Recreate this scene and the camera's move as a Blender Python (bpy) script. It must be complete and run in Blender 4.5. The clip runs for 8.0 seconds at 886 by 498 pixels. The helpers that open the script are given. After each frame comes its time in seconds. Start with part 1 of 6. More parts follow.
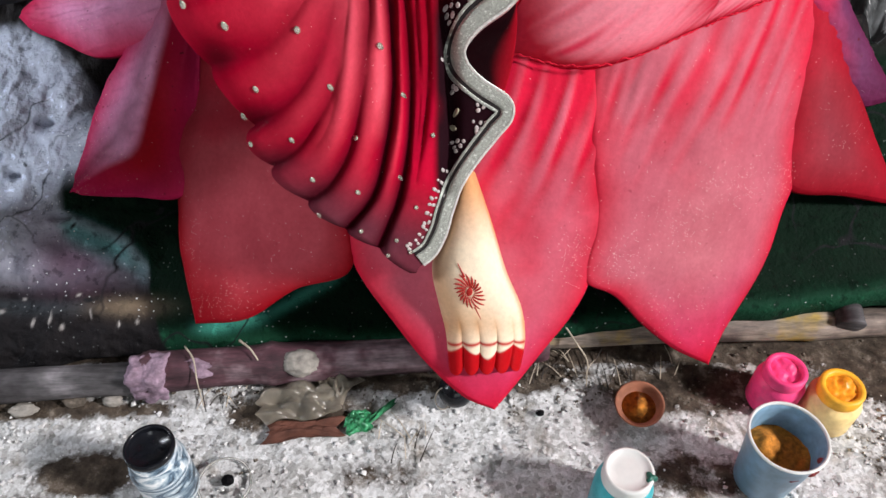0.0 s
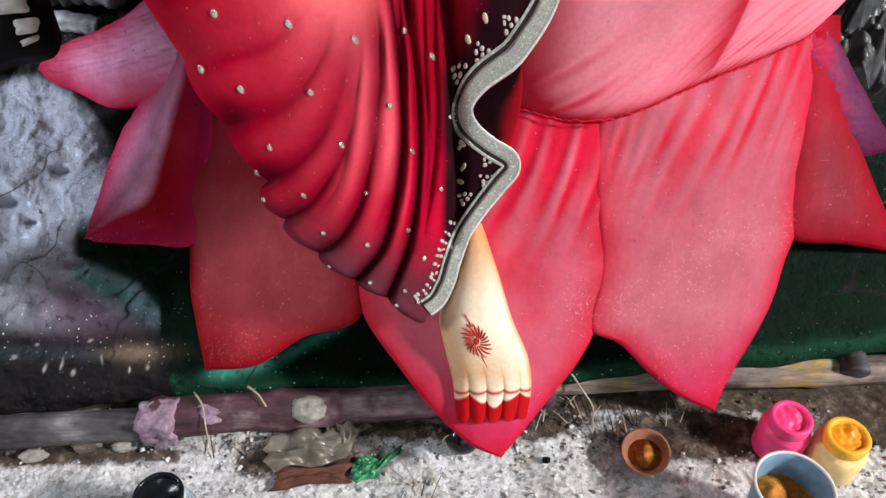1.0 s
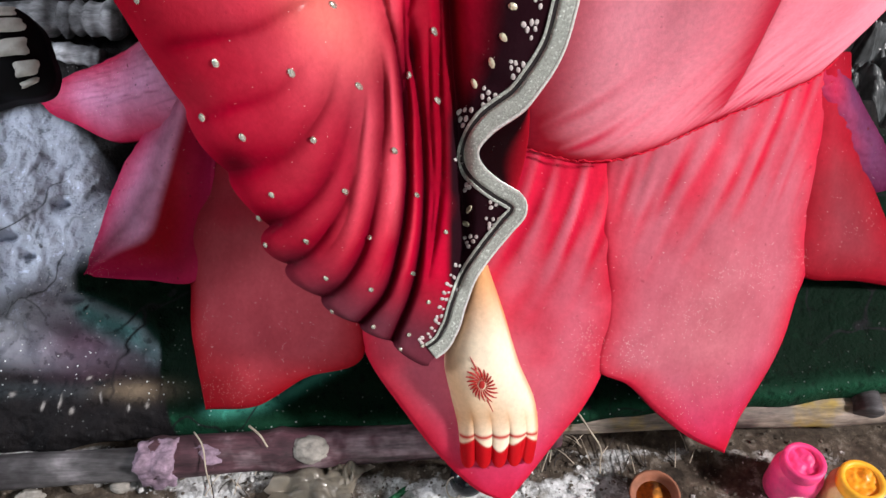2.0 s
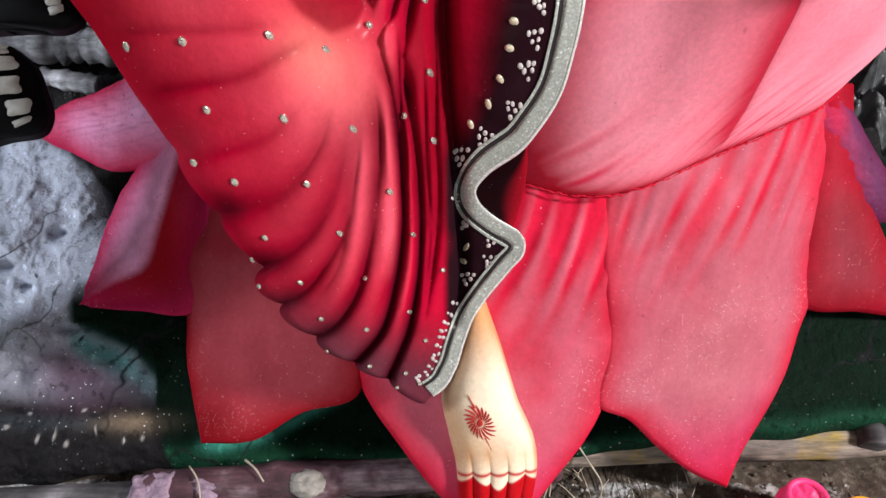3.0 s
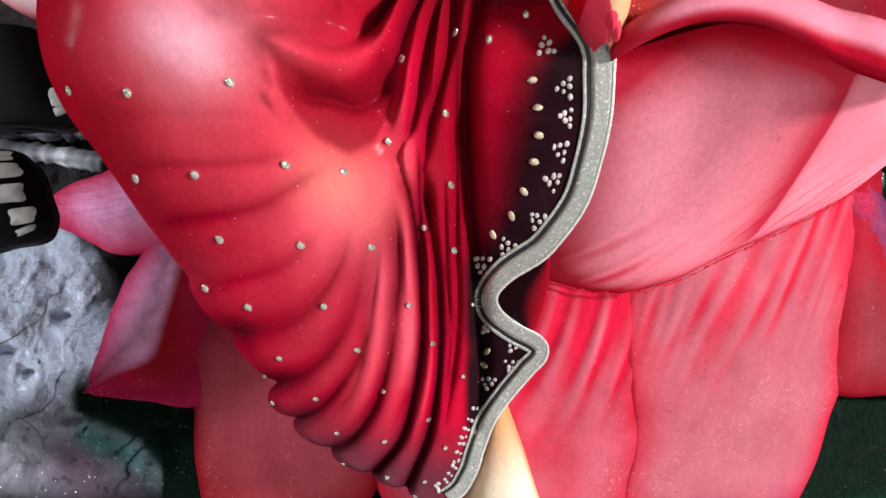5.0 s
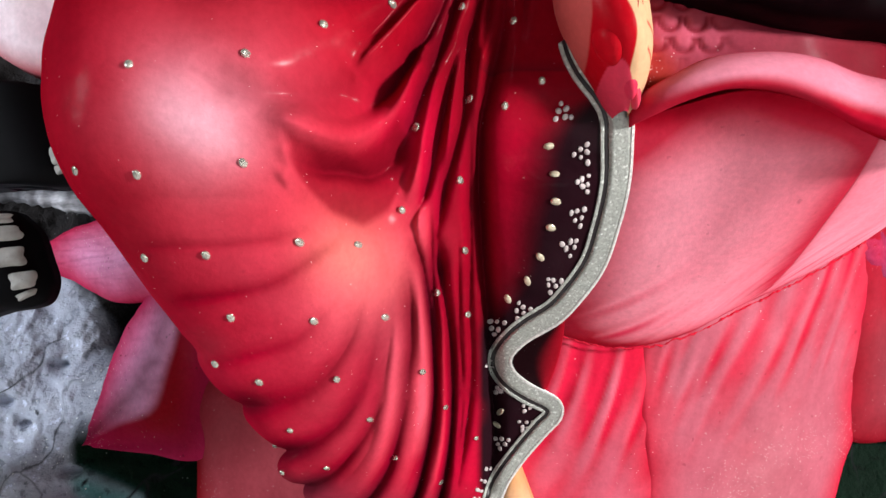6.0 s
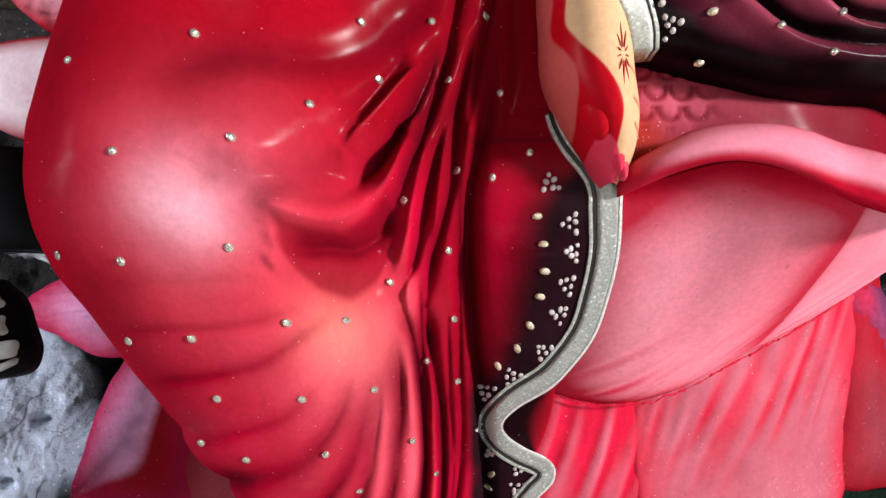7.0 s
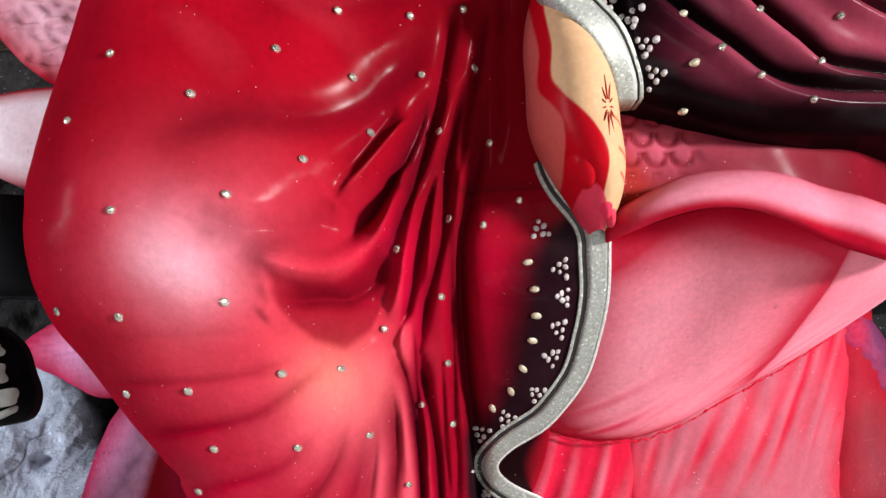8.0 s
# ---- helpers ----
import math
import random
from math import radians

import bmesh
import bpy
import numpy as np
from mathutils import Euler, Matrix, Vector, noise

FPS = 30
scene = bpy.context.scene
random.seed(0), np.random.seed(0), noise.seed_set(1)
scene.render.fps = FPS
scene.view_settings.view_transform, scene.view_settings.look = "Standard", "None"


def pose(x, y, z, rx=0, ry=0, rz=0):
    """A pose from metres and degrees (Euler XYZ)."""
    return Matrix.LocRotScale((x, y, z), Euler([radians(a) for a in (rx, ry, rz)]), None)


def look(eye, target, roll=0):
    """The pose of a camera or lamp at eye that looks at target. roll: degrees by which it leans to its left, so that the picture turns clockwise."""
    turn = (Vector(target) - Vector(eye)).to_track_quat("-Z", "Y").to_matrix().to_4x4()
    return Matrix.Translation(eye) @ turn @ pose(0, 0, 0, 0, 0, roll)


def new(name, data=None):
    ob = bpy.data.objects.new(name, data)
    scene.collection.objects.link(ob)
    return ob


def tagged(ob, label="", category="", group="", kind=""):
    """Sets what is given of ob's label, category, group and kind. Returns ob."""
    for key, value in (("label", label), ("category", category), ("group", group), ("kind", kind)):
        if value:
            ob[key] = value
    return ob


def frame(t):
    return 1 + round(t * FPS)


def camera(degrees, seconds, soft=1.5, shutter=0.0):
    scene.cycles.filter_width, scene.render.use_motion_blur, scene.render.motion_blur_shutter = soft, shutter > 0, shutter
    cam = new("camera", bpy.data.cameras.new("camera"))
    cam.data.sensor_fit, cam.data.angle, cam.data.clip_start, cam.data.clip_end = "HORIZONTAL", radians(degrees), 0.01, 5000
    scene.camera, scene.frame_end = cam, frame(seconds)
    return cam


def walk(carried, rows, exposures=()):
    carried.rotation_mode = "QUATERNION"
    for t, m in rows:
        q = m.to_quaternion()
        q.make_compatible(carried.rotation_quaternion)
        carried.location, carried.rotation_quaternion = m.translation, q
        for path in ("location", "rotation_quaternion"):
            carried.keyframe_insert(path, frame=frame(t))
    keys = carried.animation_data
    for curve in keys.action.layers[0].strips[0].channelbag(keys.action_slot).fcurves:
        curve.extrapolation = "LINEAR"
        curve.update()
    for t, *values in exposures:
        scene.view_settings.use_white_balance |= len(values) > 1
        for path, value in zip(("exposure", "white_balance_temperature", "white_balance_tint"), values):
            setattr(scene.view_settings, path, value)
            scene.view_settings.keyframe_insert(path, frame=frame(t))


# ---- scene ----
cam = camera(60.4, 8.0)
METRES, EYE, TILT, LEAN, TURN = 0.21, 0.63, -48.0, 0.0, 0.0
ROWS = [
    (0.0, 0.0, 0.0, 0.0, 0.0, 0.0, 0.0),
    (0.5, -0.0046, -0.0364, 0.0182, 0.22, 1.13, -0.18),
    (1.0, -0.0088, -0.0519, 0.0641, 0.37, 2.48, -0.09),
    (1.5, -0.0221, -0.0316, 0.1137, 0.53, 3.19, -0.17),
    (3.0, 0.0049, 0.023, 0.2804, 0.85, 4.03, -0.19),
    (3.5, -0.0128, 0.02, 0.3163, 1.1, 4.67, -0.35),
    (4.0, -0.0181, 0.0347, 0.3805, 1.15, 5.29, -0.1),
    (4.5, -0.0274, 0.0713, 0.4652, 1.14, 5.59, 0.13),
    (6.0, -0.1098, 0.1326, 0.7057, 0.58, 6.74, 0.91),
    (6.5, -0.1197, 0.1435, 0.776, 0.07, 7.32, 1.26),
    (7.0, -0.1106, 0.1304, 0.8351, -0.29, 8.29, 1.65),
    (7.5, -0.0985, 0.1173, 0.8746, -0.29, 9.26, 2.22),
    (8.0, -0.0898, 0.0857, 0.8884, -0.17, 10.04, 2.4),
]
walk(cam, [(t, pose(0, 0, EYE, TILT, LEAN, TURN) @ pose(METRES * x, METRES * y, METRES * z, 90 + pitch, roll, yaw)) for t, x, y, z, yaw, pitch, roll in ROWS],
     exposures=[(0.0, -0.12), (4.0, 0.03), (8.0, 0.08)])

# ---- world and light ----
world = bpy.data.worlds.new("sky")
scene.world = world
world.use_nodes = True
wn = world.node_tree.nodes
sky = wn.new("ShaderNodeTexSky")
sky.sky_type, sky.sun_disc = "NISHITA", False
sky.sun_elevation, sky.sun_rotation = radians(45), radians(100)
world.node_tree.links.new(sky.outputs[0], wn["Background"].inputs[0])
wn["Background"].inputs[1].default_value = 0.016


def window_light(name, eye, target, w, h, power, colour):
    data = bpy.data.lights.new(name, "AREA")
    data.shape, data.size, data.size_y, data.energy, data.color = "RECTANGLE", w, h, power, colour
    ob = new(name, data)
    ob.matrix_world = look(eye, target)
    return ob


# unseen sources: doorway and window daylight; overhead and front lamps added as fill
window_light("doorway_light", (2.95, -0.62, 2.10), (0.02, 0.42, 0.15), 0.36, 0.42, 218, (1.0, 0.955, 0.96))
# added lamp, set where its reflection falls on the knee
window_light("overhead_fill", (-0.46, -1.10, 2.44), (-0.1, 0.42, 0.5), 0.34, 0.34, 4, (0.92, 0.96, 1.0))
window_light("window_light", (-1.45, 0.25, 0.88), (-0.45, 0.62, 0.20), 0.2, 0.5, 26, (0.86, 0.91, 1.0))
# added fill for the upper petals, which the doorway lamp only grazes
window_light("front_fill", (0.35, -1.32, 0.85), (0.0, 0.5, 0.45), 1.4, 0.8, 7.5, (1.0, 0.97, 0.96))


# ---- materials ----
def shader(name):
    m = bpy.data.materials.new(name)
    m.use_nodes = True
    nt = m.node_tree
    return m, nt, nt.nodes["Principled BSDF"]


def nd(nt, kind, **vals):
    n = nt.nodes.new("ShaderNode" + kind)
    for key, v in vals.items():
        if key in n.inputs:
            n.inputs[key].default_value = v
    return n


def noise_tex(nt, scale, detail=4, rough=0.6):
    tc = nt.nodes.get("Texture Coordinate") or nt.nodes.new("ShaderNodeTexCoord")
    n = nd(nt, "TexNoise", Scale=scale, Detail=detail, Roughness=rough)
    nt.links.new(tc.outputs["Object"], n.inputs["Vector"])
    return n


def ramp(nt, src, stops):
    r = nt.nodes.new("ShaderNodeValToRGB")
    els = r.color_ramp.elements
    while len(els) < len(stops):
        els.new(0.5)
    for e, (p, c) in zip(els, stops):
        e.position = p
        e.color = (*c, 1) if len(c) == 3 else c
    nt.links.new(src, r.inputs[0])
    return r


def mixc(nt, fac, a, b, mode="MIX"):
    m = nt.nodes.new("ShaderNodeMix")
    m.data_type, m.blend_type = "RGBA", mode
    for sock, v in ((m.inputs[0], fac), (m.inputs[6], a), (m.inputs[7], b)):
        if isinstance(v, (int, float)):
            sock.default_value = v
        elif isinstance(v, tuple):
            sock.default_value = (*v, 1)
        else:
            nt.links.new(v, sock)
    return m.outputs[2]


def bump(nt, bsdf, src, strength, dist=0.001, prev=None):
    b = nd(nt, "Bump", Strength=strength, Distance=dist)
    nt.links.new(src, b.inputs["Height"])
    if prev:
        nt.links.new(prev.outputs[0], b.inputs["Normal"])
    nt.links.new(b.outputs[0], bsdf.inputs["Normal"])
    return b


def painted(name, rough, coat=0.0, glitter=0.0, pits=0.2, gloss=0.22, mottle=1.0, lumps=0.0, grit=0.18, spec=0.04):
    """Poster paint on clay: each place's set colour, with mottling, pits and loose glitter."""
    m, nt, bsdf = shader(name)
    at = nt.nodes.new("ShaderNodeAttribute")
    at.attribute_name = "paint"
    big, fine = noise_tex(nt, 22, 6, 0.66), noise_tex(nt, 260, 3)
    mott = ramp(nt, big.outputs[0], [(0.25, (0.84, 0.74, 0.76)), (0.75, (1.10, 1.16, 1.14))])
    col = mixc(nt, mottle, at.outputs["Color"], mott.outputs[0], "MULTIPLY")
    grain = ramp(nt, fine.outputs[0], [(0.3, (0.90, 0.90, 0.90)), (0.7, (1.06, 1.06, 1.06))])
    col = mixc(nt, 0.8, col, grain.outputs[0], "MULTIPLY")
    # small dark pits in the clay
    tc = nt.nodes["Texture Coordinate"]
    lie = nt.nodes.new("ShaderNodeMapping")
    lie.inputs["Scale"].default_value = (1.0, 0.22, 0.22)
    lie.inputs["Rotation"].default_value = (0, 0, 0.25)
    nt.links.new(tc.outputs["Object"], lie.inputs[0])
    brush = noise_tex(nt, 42, 4, 0.6)
    nt.links.new(lie.outputs[0], brush.inputs["Vector"])
    cloud = noise_tex(nt, 9, 3, 0.55)
    stroke = ramp(nt, brush.outputs[0], [(0.32, (0.94, 0.90, 0.91)), (0.68, (1.04, 1.07, 1.06))])
    col = mixc(nt, mottle, col, stroke.outputs[0], "MULTIPLY")
    fade = ramp(nt, cloud.outputs[0], [(0.32, (0.90, 0.80, 0.83)), (0.68, (1.06, 1.12, 1.10))])
    col = mixc(nt, mottle, col, fade.outputs[0], "MULTIPLY")
    pit_n = noise_tex(nt, 170, 2, 0.5)
    pit = ramp(nt, pit_n.outputs[0], [(0.235, (1, 1, 1)), (0.285, (0, 0, 0))])
    col = mixc(nt, nt_scale(nt, pit.outputs[0], pits), col, (0.10, 0.008, 0.016))
    nt.links.new(col, bsdf.inputs["Base Color"])
    bsdf.inputs["Roughness"].default_value = rough
    sheen = ramp(nt, noise_tex(nt, 34, 5, 0.7).outputs[0], [(0.38, (0.15, 0.15, 0.15)), (0.62, (1.6, 1.6, 1.6))])
    nt.links.new(nt_scale(nt, sheen.outputs[0], coat), bsdf.inputs["Coat Weight"])
    bsdf.inputs["Specular IOR Level"].default_value = spec
    bsdf.inputs["Coat Roughness"].default_value = gloss
    b = bump(nt, bsdf, big.outputs[0], 0.25, 0.004)
    b = bump(nt, bsdf, fine.outputs[0], grit, 0.0007, b)
    if lumps:
        # clay left rough from the fingers
        lump = noise_tex(nt, 75, 4, 0.7)
        lump.inputs["Distortion"].default_value = 0.2
        b = bump(nt, bsdf, lump.outputs[0], lumps, 0.006, b)
    if glitter:
        # flecks of loose glitter, thicker in some places than others
        v = nt.nodes.new("ShaderNodeTexVoronoi")
        v.inputs["Scale"].default_value = 780
        nt.links.new(tc.outputs["Object"], v.inputs["Vector"])
        dot = ramp(nt, v.outputs["Distance"], [(0.14, (1, 1, 1)), (0.24, (0, 0, 0))])
        thick = nt.nodes.new("ShaderNodeMath")
        thick.operation = "MULTIPLY_ADD"
        thick.inputs[1].default_value = 0.45
        nt.links.new(at.outputs["Alpha"], thick.inputs[0])
        nt.links.new(v.outputs["Color"], thick.inputs[2])
        pick = ramp(nt, thick.outputs[0], [(0.92, (0, 0, 0)), (0.93, (1, 1, 1))])
        f = mixc(nt, 1.0, dot.outputs[0], pick.outputs[0], "MULTIPLY")
        f = nt_scale(nt, f, glitter)
        nt.links.new(mixc(nt, f, col, (0.95, 0.86, 0.80)), bsdf.inputs["Base Color"])
    return m


def nt_scale(nt, src, k):
    n = nt.nodes.new("ShaderNodeMath")
    n.operation = "MULTIPLY"
    n.inputs[1].default_value = k
    nt.links.new(src, n.inputs[0])
    return n.outputs[0]


def plain(name, colour, rough=0.5, metal=0.0, var=0.15, scale=60, bumps=0.2, trans=0.0, spec=0.35):
    m, nt, bsdf = shader(name)
    n = noise_tex(nt, scale, 4)
    lo, hi = tuple(c * (1 - var) for c in colour), tuple(min(1, c * (1 + var)) for c in colour)
    nt.links.new(ramp(nt, n.outputs[0], [(0.3, lo), (0.7, hi)]).outputs[0], bsdf.inputs["Base Color"])
    bsdf.inputs["Roughness"].default_value, bsdf.inputs["Metallic"].default_value = rough, metal
    bsdf.inputs["Transmission Weight"].default_value = trans
    bsdf.inputs["Specular IOR Level"].default_value = spec
    if bumps:
        bump(nt, bsdf, n.outputs[0], bumps, 0.001)
    return m


def glitter_silver():
    m, nt, bsdf = shader("silver_glitter")
    noise_tex(nt, 10)
    v = nt.nodes.new("ShaderNodeTexVoronoi")
    v.inputs["Scale"].default_value = 900
    nt.links.new(nt.nodes["Texture Coordinate"].outputs["Object"], v.inputs["Vector"])
    r = ramp(nt, v.outputs["Color"], [(0.0, (0.29, 0.305, 0.275)), (0.75, (0.43, 0.455, 0.41)), (1.0, (0.80, 0.84, 0.79))])
    nt.links.new(r.outputs[0], bsdf.inputs["Base Color"])
    bsdf.inputs["Metallic"].default_value, bsdf.inputs["Roughness"].default_value = 0.5, 0.52
    bump(nt, bsdf, v.outputs["Color"], 0.6, 0.0006)
    return m


M_SAREE = painted("saree_paint", 0.5, coat=0.042, glitter=0.5, pits=0.12, gloss=0.20, grit=0.28, spec=0.0)
M_PETAL = painted("petal_paint", 0.6, coat=0.02, glitter=0.9, pits=0.35, grit=0.12)
M_CUP = painted("upper_petal_paint", 0.6, coat=0.02, pits=0.22, mottle=0.30, gloss=0.35, grit=0.03, spec=0.0)
M_ROUGH = painted("rough_petal_paint", 0.65, coat=0.03, glitter=0.9, pits=0.9, lumps=0.2)
M_SKIN = painted("skin_paint", 0.4, coat=0.05, pits=0.0, mottle=0.35, gloss=0.3, spec=0.02)
M_DARK = painted("dark_saree_paint", 0.6, coat=0.10, pits=0.0, gloss=0.22, spec=0.01)
M_SILVER = glitter_silver()
M_GEM = plain("crystal", (0.66, 0.64, 0.55), 0.10, 0.75, 0.35, 900, 0.5)
M_RIM = plain("bright_silver_rim", (0.72, 0.72, 0.68), 0.35, 0.4, 0.25, 500, 0.3)
M_DOT = plain("silver_dot", (0.50, 0.45, 0.44), 0.5, 0.1, 0.25, 700, 0.2)
M_GOLD = plain("gold_drop", (0.72, 0.66, 0.48), 0.2, 0.5, 0.2, 700, 0.2)
M_LINE = plain("black_line", (0.012, 0.008, 0.009), 0.4, 0, 0.2, 200, 0.1)


# ---- building tools ----
def S(a, b, h):
    """World place of a point in the first camera view's axes: a right, b up, h towards the camera, all in cm."""
    a, b, h = np.broadcast_arrays(np.asarray(a, float), np.asarray(b, float), np.asarray(h, float))
    return np.stack([a / 100, 0.4777 + (0.7431 * b - 0.6691 * h) / 100, 0.0994 + (0.6691 * b + 0.7431 * h) / 100], -1)


def spline(xs, ys):
    """A smooth curve y(x) through the given places."""
    xs, ys = np.asarray(xs, float), np.asarray(ys, float)
    m = np.gradient(ys, xs, axis=0)

    def f(x):
        x = np.clip(np.asarray(x, float), xs[0], xs[-1])
        i = np.clip(np.searchsorted(xs, x, side="right") - 1, 0, len(xs) - 2)
        d = xs[i + 1] - xs[i]
        t = (x - xs[i]) / d
        if ys.ndim > 1:
            t, d = t[..., None], d[..., None]
        return ((2 * t**3 - 3 * t**2 + 1) * ys[i] + (t**3 - 2 * t**2 + t) * d * m[i]
                + (3 * t**2 - 2 * t**3) * ys[i + 1] + (t**3 - t**2) * d * m[i + 1])
    return f


def along(points, n):
    """n places at even steps along a smooth curve through the points."""
    p = np.asarray(points, float)
    s = np.r_[0, np.cumsum(np.linalg.norm(np.diff(p, axis=0), axis=1))]
    return spline(s, p)(np.linspace(0, s[-1], n))


def sstep(x, lo, hi):
    t = np.clip((x - lo) / (hi - lo), 0, 1)
    return t * t * (3 - 2 * t)


def mixn(a, b, f):
    return np.asarray(a, float) * (1 - f[..., None]) + np.asarray(b, float) * f[..., None]


def rumple(a, b, scale, seed=0):
    """Slow uneven hand-worked relief, about -1 to 1."""
    r = np.random.RandomState(seed)
    out = 0
    for k in range(7):
        an, ph = r.uniform(0, 6.28, 2)
        f = scale * r.uniform(0.5, 1.6)
        out = out + np.sin(f * (a * np.cos(an) + b * np.sin(an)) + ph + 1.3 * np.sin(0.6 * f * b + k))
    return out / 4


class Build:
    """Gathers pieces into one mesh with a colour at each place."""

    def __init__(self):
        self.v, self.f, self.m, self.c, self.mats, self.n = [], [], [], [], [], 0

    def add(self, verts, faces, mat, colour=(0.5, 0.5, 0.5)):
        if mat not in self.mats:
            self.mats.append(mat)
        verts = np.asarray(verts, float).reshape(-1, 3)
        colour = np.asarray(colour, float)
        col = np.zeros((len(verts), 4))
        col[:, :colour.shape[-1]] = colour.reshape(-1, colour.shape[-1])
        self.v.append(verts)
        self.c.append(col)
        self.f += [tuple(i + self.n for i in q) for q in faces]
        self.m += [self.mats.index(mat)] * len(faces)
        self.n += len(verts)

    def sheet(self, grid, mat, colour, flip=False):
        nv, nu = grid.shape[:2]
        q = [(j * nu + i, j * nu + i + 1, (j + 1) * nu + i + 1, (j + 1) * nu + i) for j in range(nv - 1) for i in range(nu - 1)]
        self.add(grid, [t[::-1] for t in q] if flip else q, mat, colour)

    def slab(self, top, bottom, mat, colour, under=None):
        """A closed slab between two grids."""
        nv, nu = top.shape[:2]
        n = nv * nu
        q = [(j * nu + i, j * nu + i + 1, (j + 1) * nu + i + 1, (j + 1) * nu + i) for j in range(nv - 1) for i in range(nu - 1)]
        faces = q + [tuple(n + i for i in t[::-1]) for t in q]
        rim = [(0, i) for i in range(nu)] + [(j, nu - 1) for j in range(1, nv)] + [(nv - 1, i) for i in range(nu - 2, -1, -1)] + [(j, 0) for j in range(nv - 2, 0, -1)]
        ids = [j * nu + i for j, i in rim]
        for x, y in zip(ids, ids[1:] + ids[:1]):
            faces.append((y, x, n + x, n + y))
        colour = np.asarray(colour, float)
        if colour.shape[-1] == 3:
            colour = np.concatenate([colour, np.zeros(colour.shape[:-1] + (1,))], -1)
        colour = np.broadcast_to(colour, top.shape[:-1] + (4,))
        under = colour if under is None else np.broadcast_to(np.asarray(tuple(under) + (0.0,), float), colour.shape)
        self.add(np.concatenate([top.reshape(-1, 3), bottom.reshape(-1, 3)]), faces, mat,
                 np.concatenate([colour.reshape(-1, 4), under.reshape(-1, 4)]))

    def tube(self, pts, radii, mat, colour=(0.5, 0.5, 0.5), k=10, flat=1.0):
        pts = np.asarray(pts, float)
        radii = np.broadcast_to(np.asarray(radii, float), (len(pts),))
        tang = np.gradient(pts, axis=0)
        tang /= np.linalg.norm(tang, axis=1)[:, None]
        up = np.array([0.0, 0.3, 1.0])
        side = np.cross(tang, up)
        side /= np.linalg.norm(side, axis=1)[:, None]
        nor = np.cross(side, tang)
        an = np.linspace(0, 2 * np.pi, k, endpoint=False)
        ring = pts[:, None] + radii[:, None, None] * (np.cos(an)[None, :, None] * side[:, None] + flat * np.sin(an)[None, :, None] * nor[:, None])
        n = len(pts)
        faces = [(j * k + i, j * k + (i + 1) % k, (j + 1) * k + (i + 1) % k, (j + 1) * k + i) for j in range(n - 1) for i in range(k)]
        faces += [tuple(range(k))[::-1], tuple((n - 1) * k + i for i in range(k))]
        self.add(ring, faces, mat, colour)

    def lathe(self, profile, mat, colour=(0.5, 0.5, 0.5), k=40, m=None, caps=True):
        """A turned form from (radius, height) rows in metres."""
        an = np.linspace(0, 2 * np.pi, k, endpoint=False)
        p = np.asarray(profile, float)
        ring = np.stack([p[:, :1] * np.cos(an), p[:, :1] * np.sin(an), np.repeat(p[:, 1:2], k, 1)], -1).reshape(-1, 3)
        n = len(p)
        faces = [(j * k + i, j * k + (i + 1) % k, (j + 1) * k + (i + 1) % k, (j + 1) * k + i) for j in range(n - 1) for i in range(k)]
        if caps and p[0, 0] > 1e-6:
            faces.append(tuple(range(k))[::-1])
        if caps and p[-1, 0] > 1e-6:
            faces.append(tuple((n - 1) * k + i for i in range(k)))
        if m is not None:
            ring = ring @ np.array(m.to_3x3()).T + np.array(m.translation)
        self.add(ring, faces, mat, colour)

    def object(self, name, parent=None, smooth=True, label="", placed=False):
        me = bpy.data.meshes.new(name)
        me.from_pydata(np.concatenate(self.v).tolist(), [], self.f)
        for mat in self.mats:
            me.materials.append(mat)
        me.polygons.foreach_set("material_index", self.m)
        me.polygons.foreach_set("use_smooth", [smooth] * len(self.f))
        at = me.color_attributes.new("paint", "FLOAT_COLOR", "POINT")
        c = np.concatenate(self.c)
        at.data.foreach_set("color", c.ravel())
        me.update()
        ob = new(name, me)
        if parent:
            ob.parent = parent
            if placed:
                ob.matrix_parent_inverse = Matrix.Translation(-parent.location)
        if label:
            ob["label"] = label
        return ob


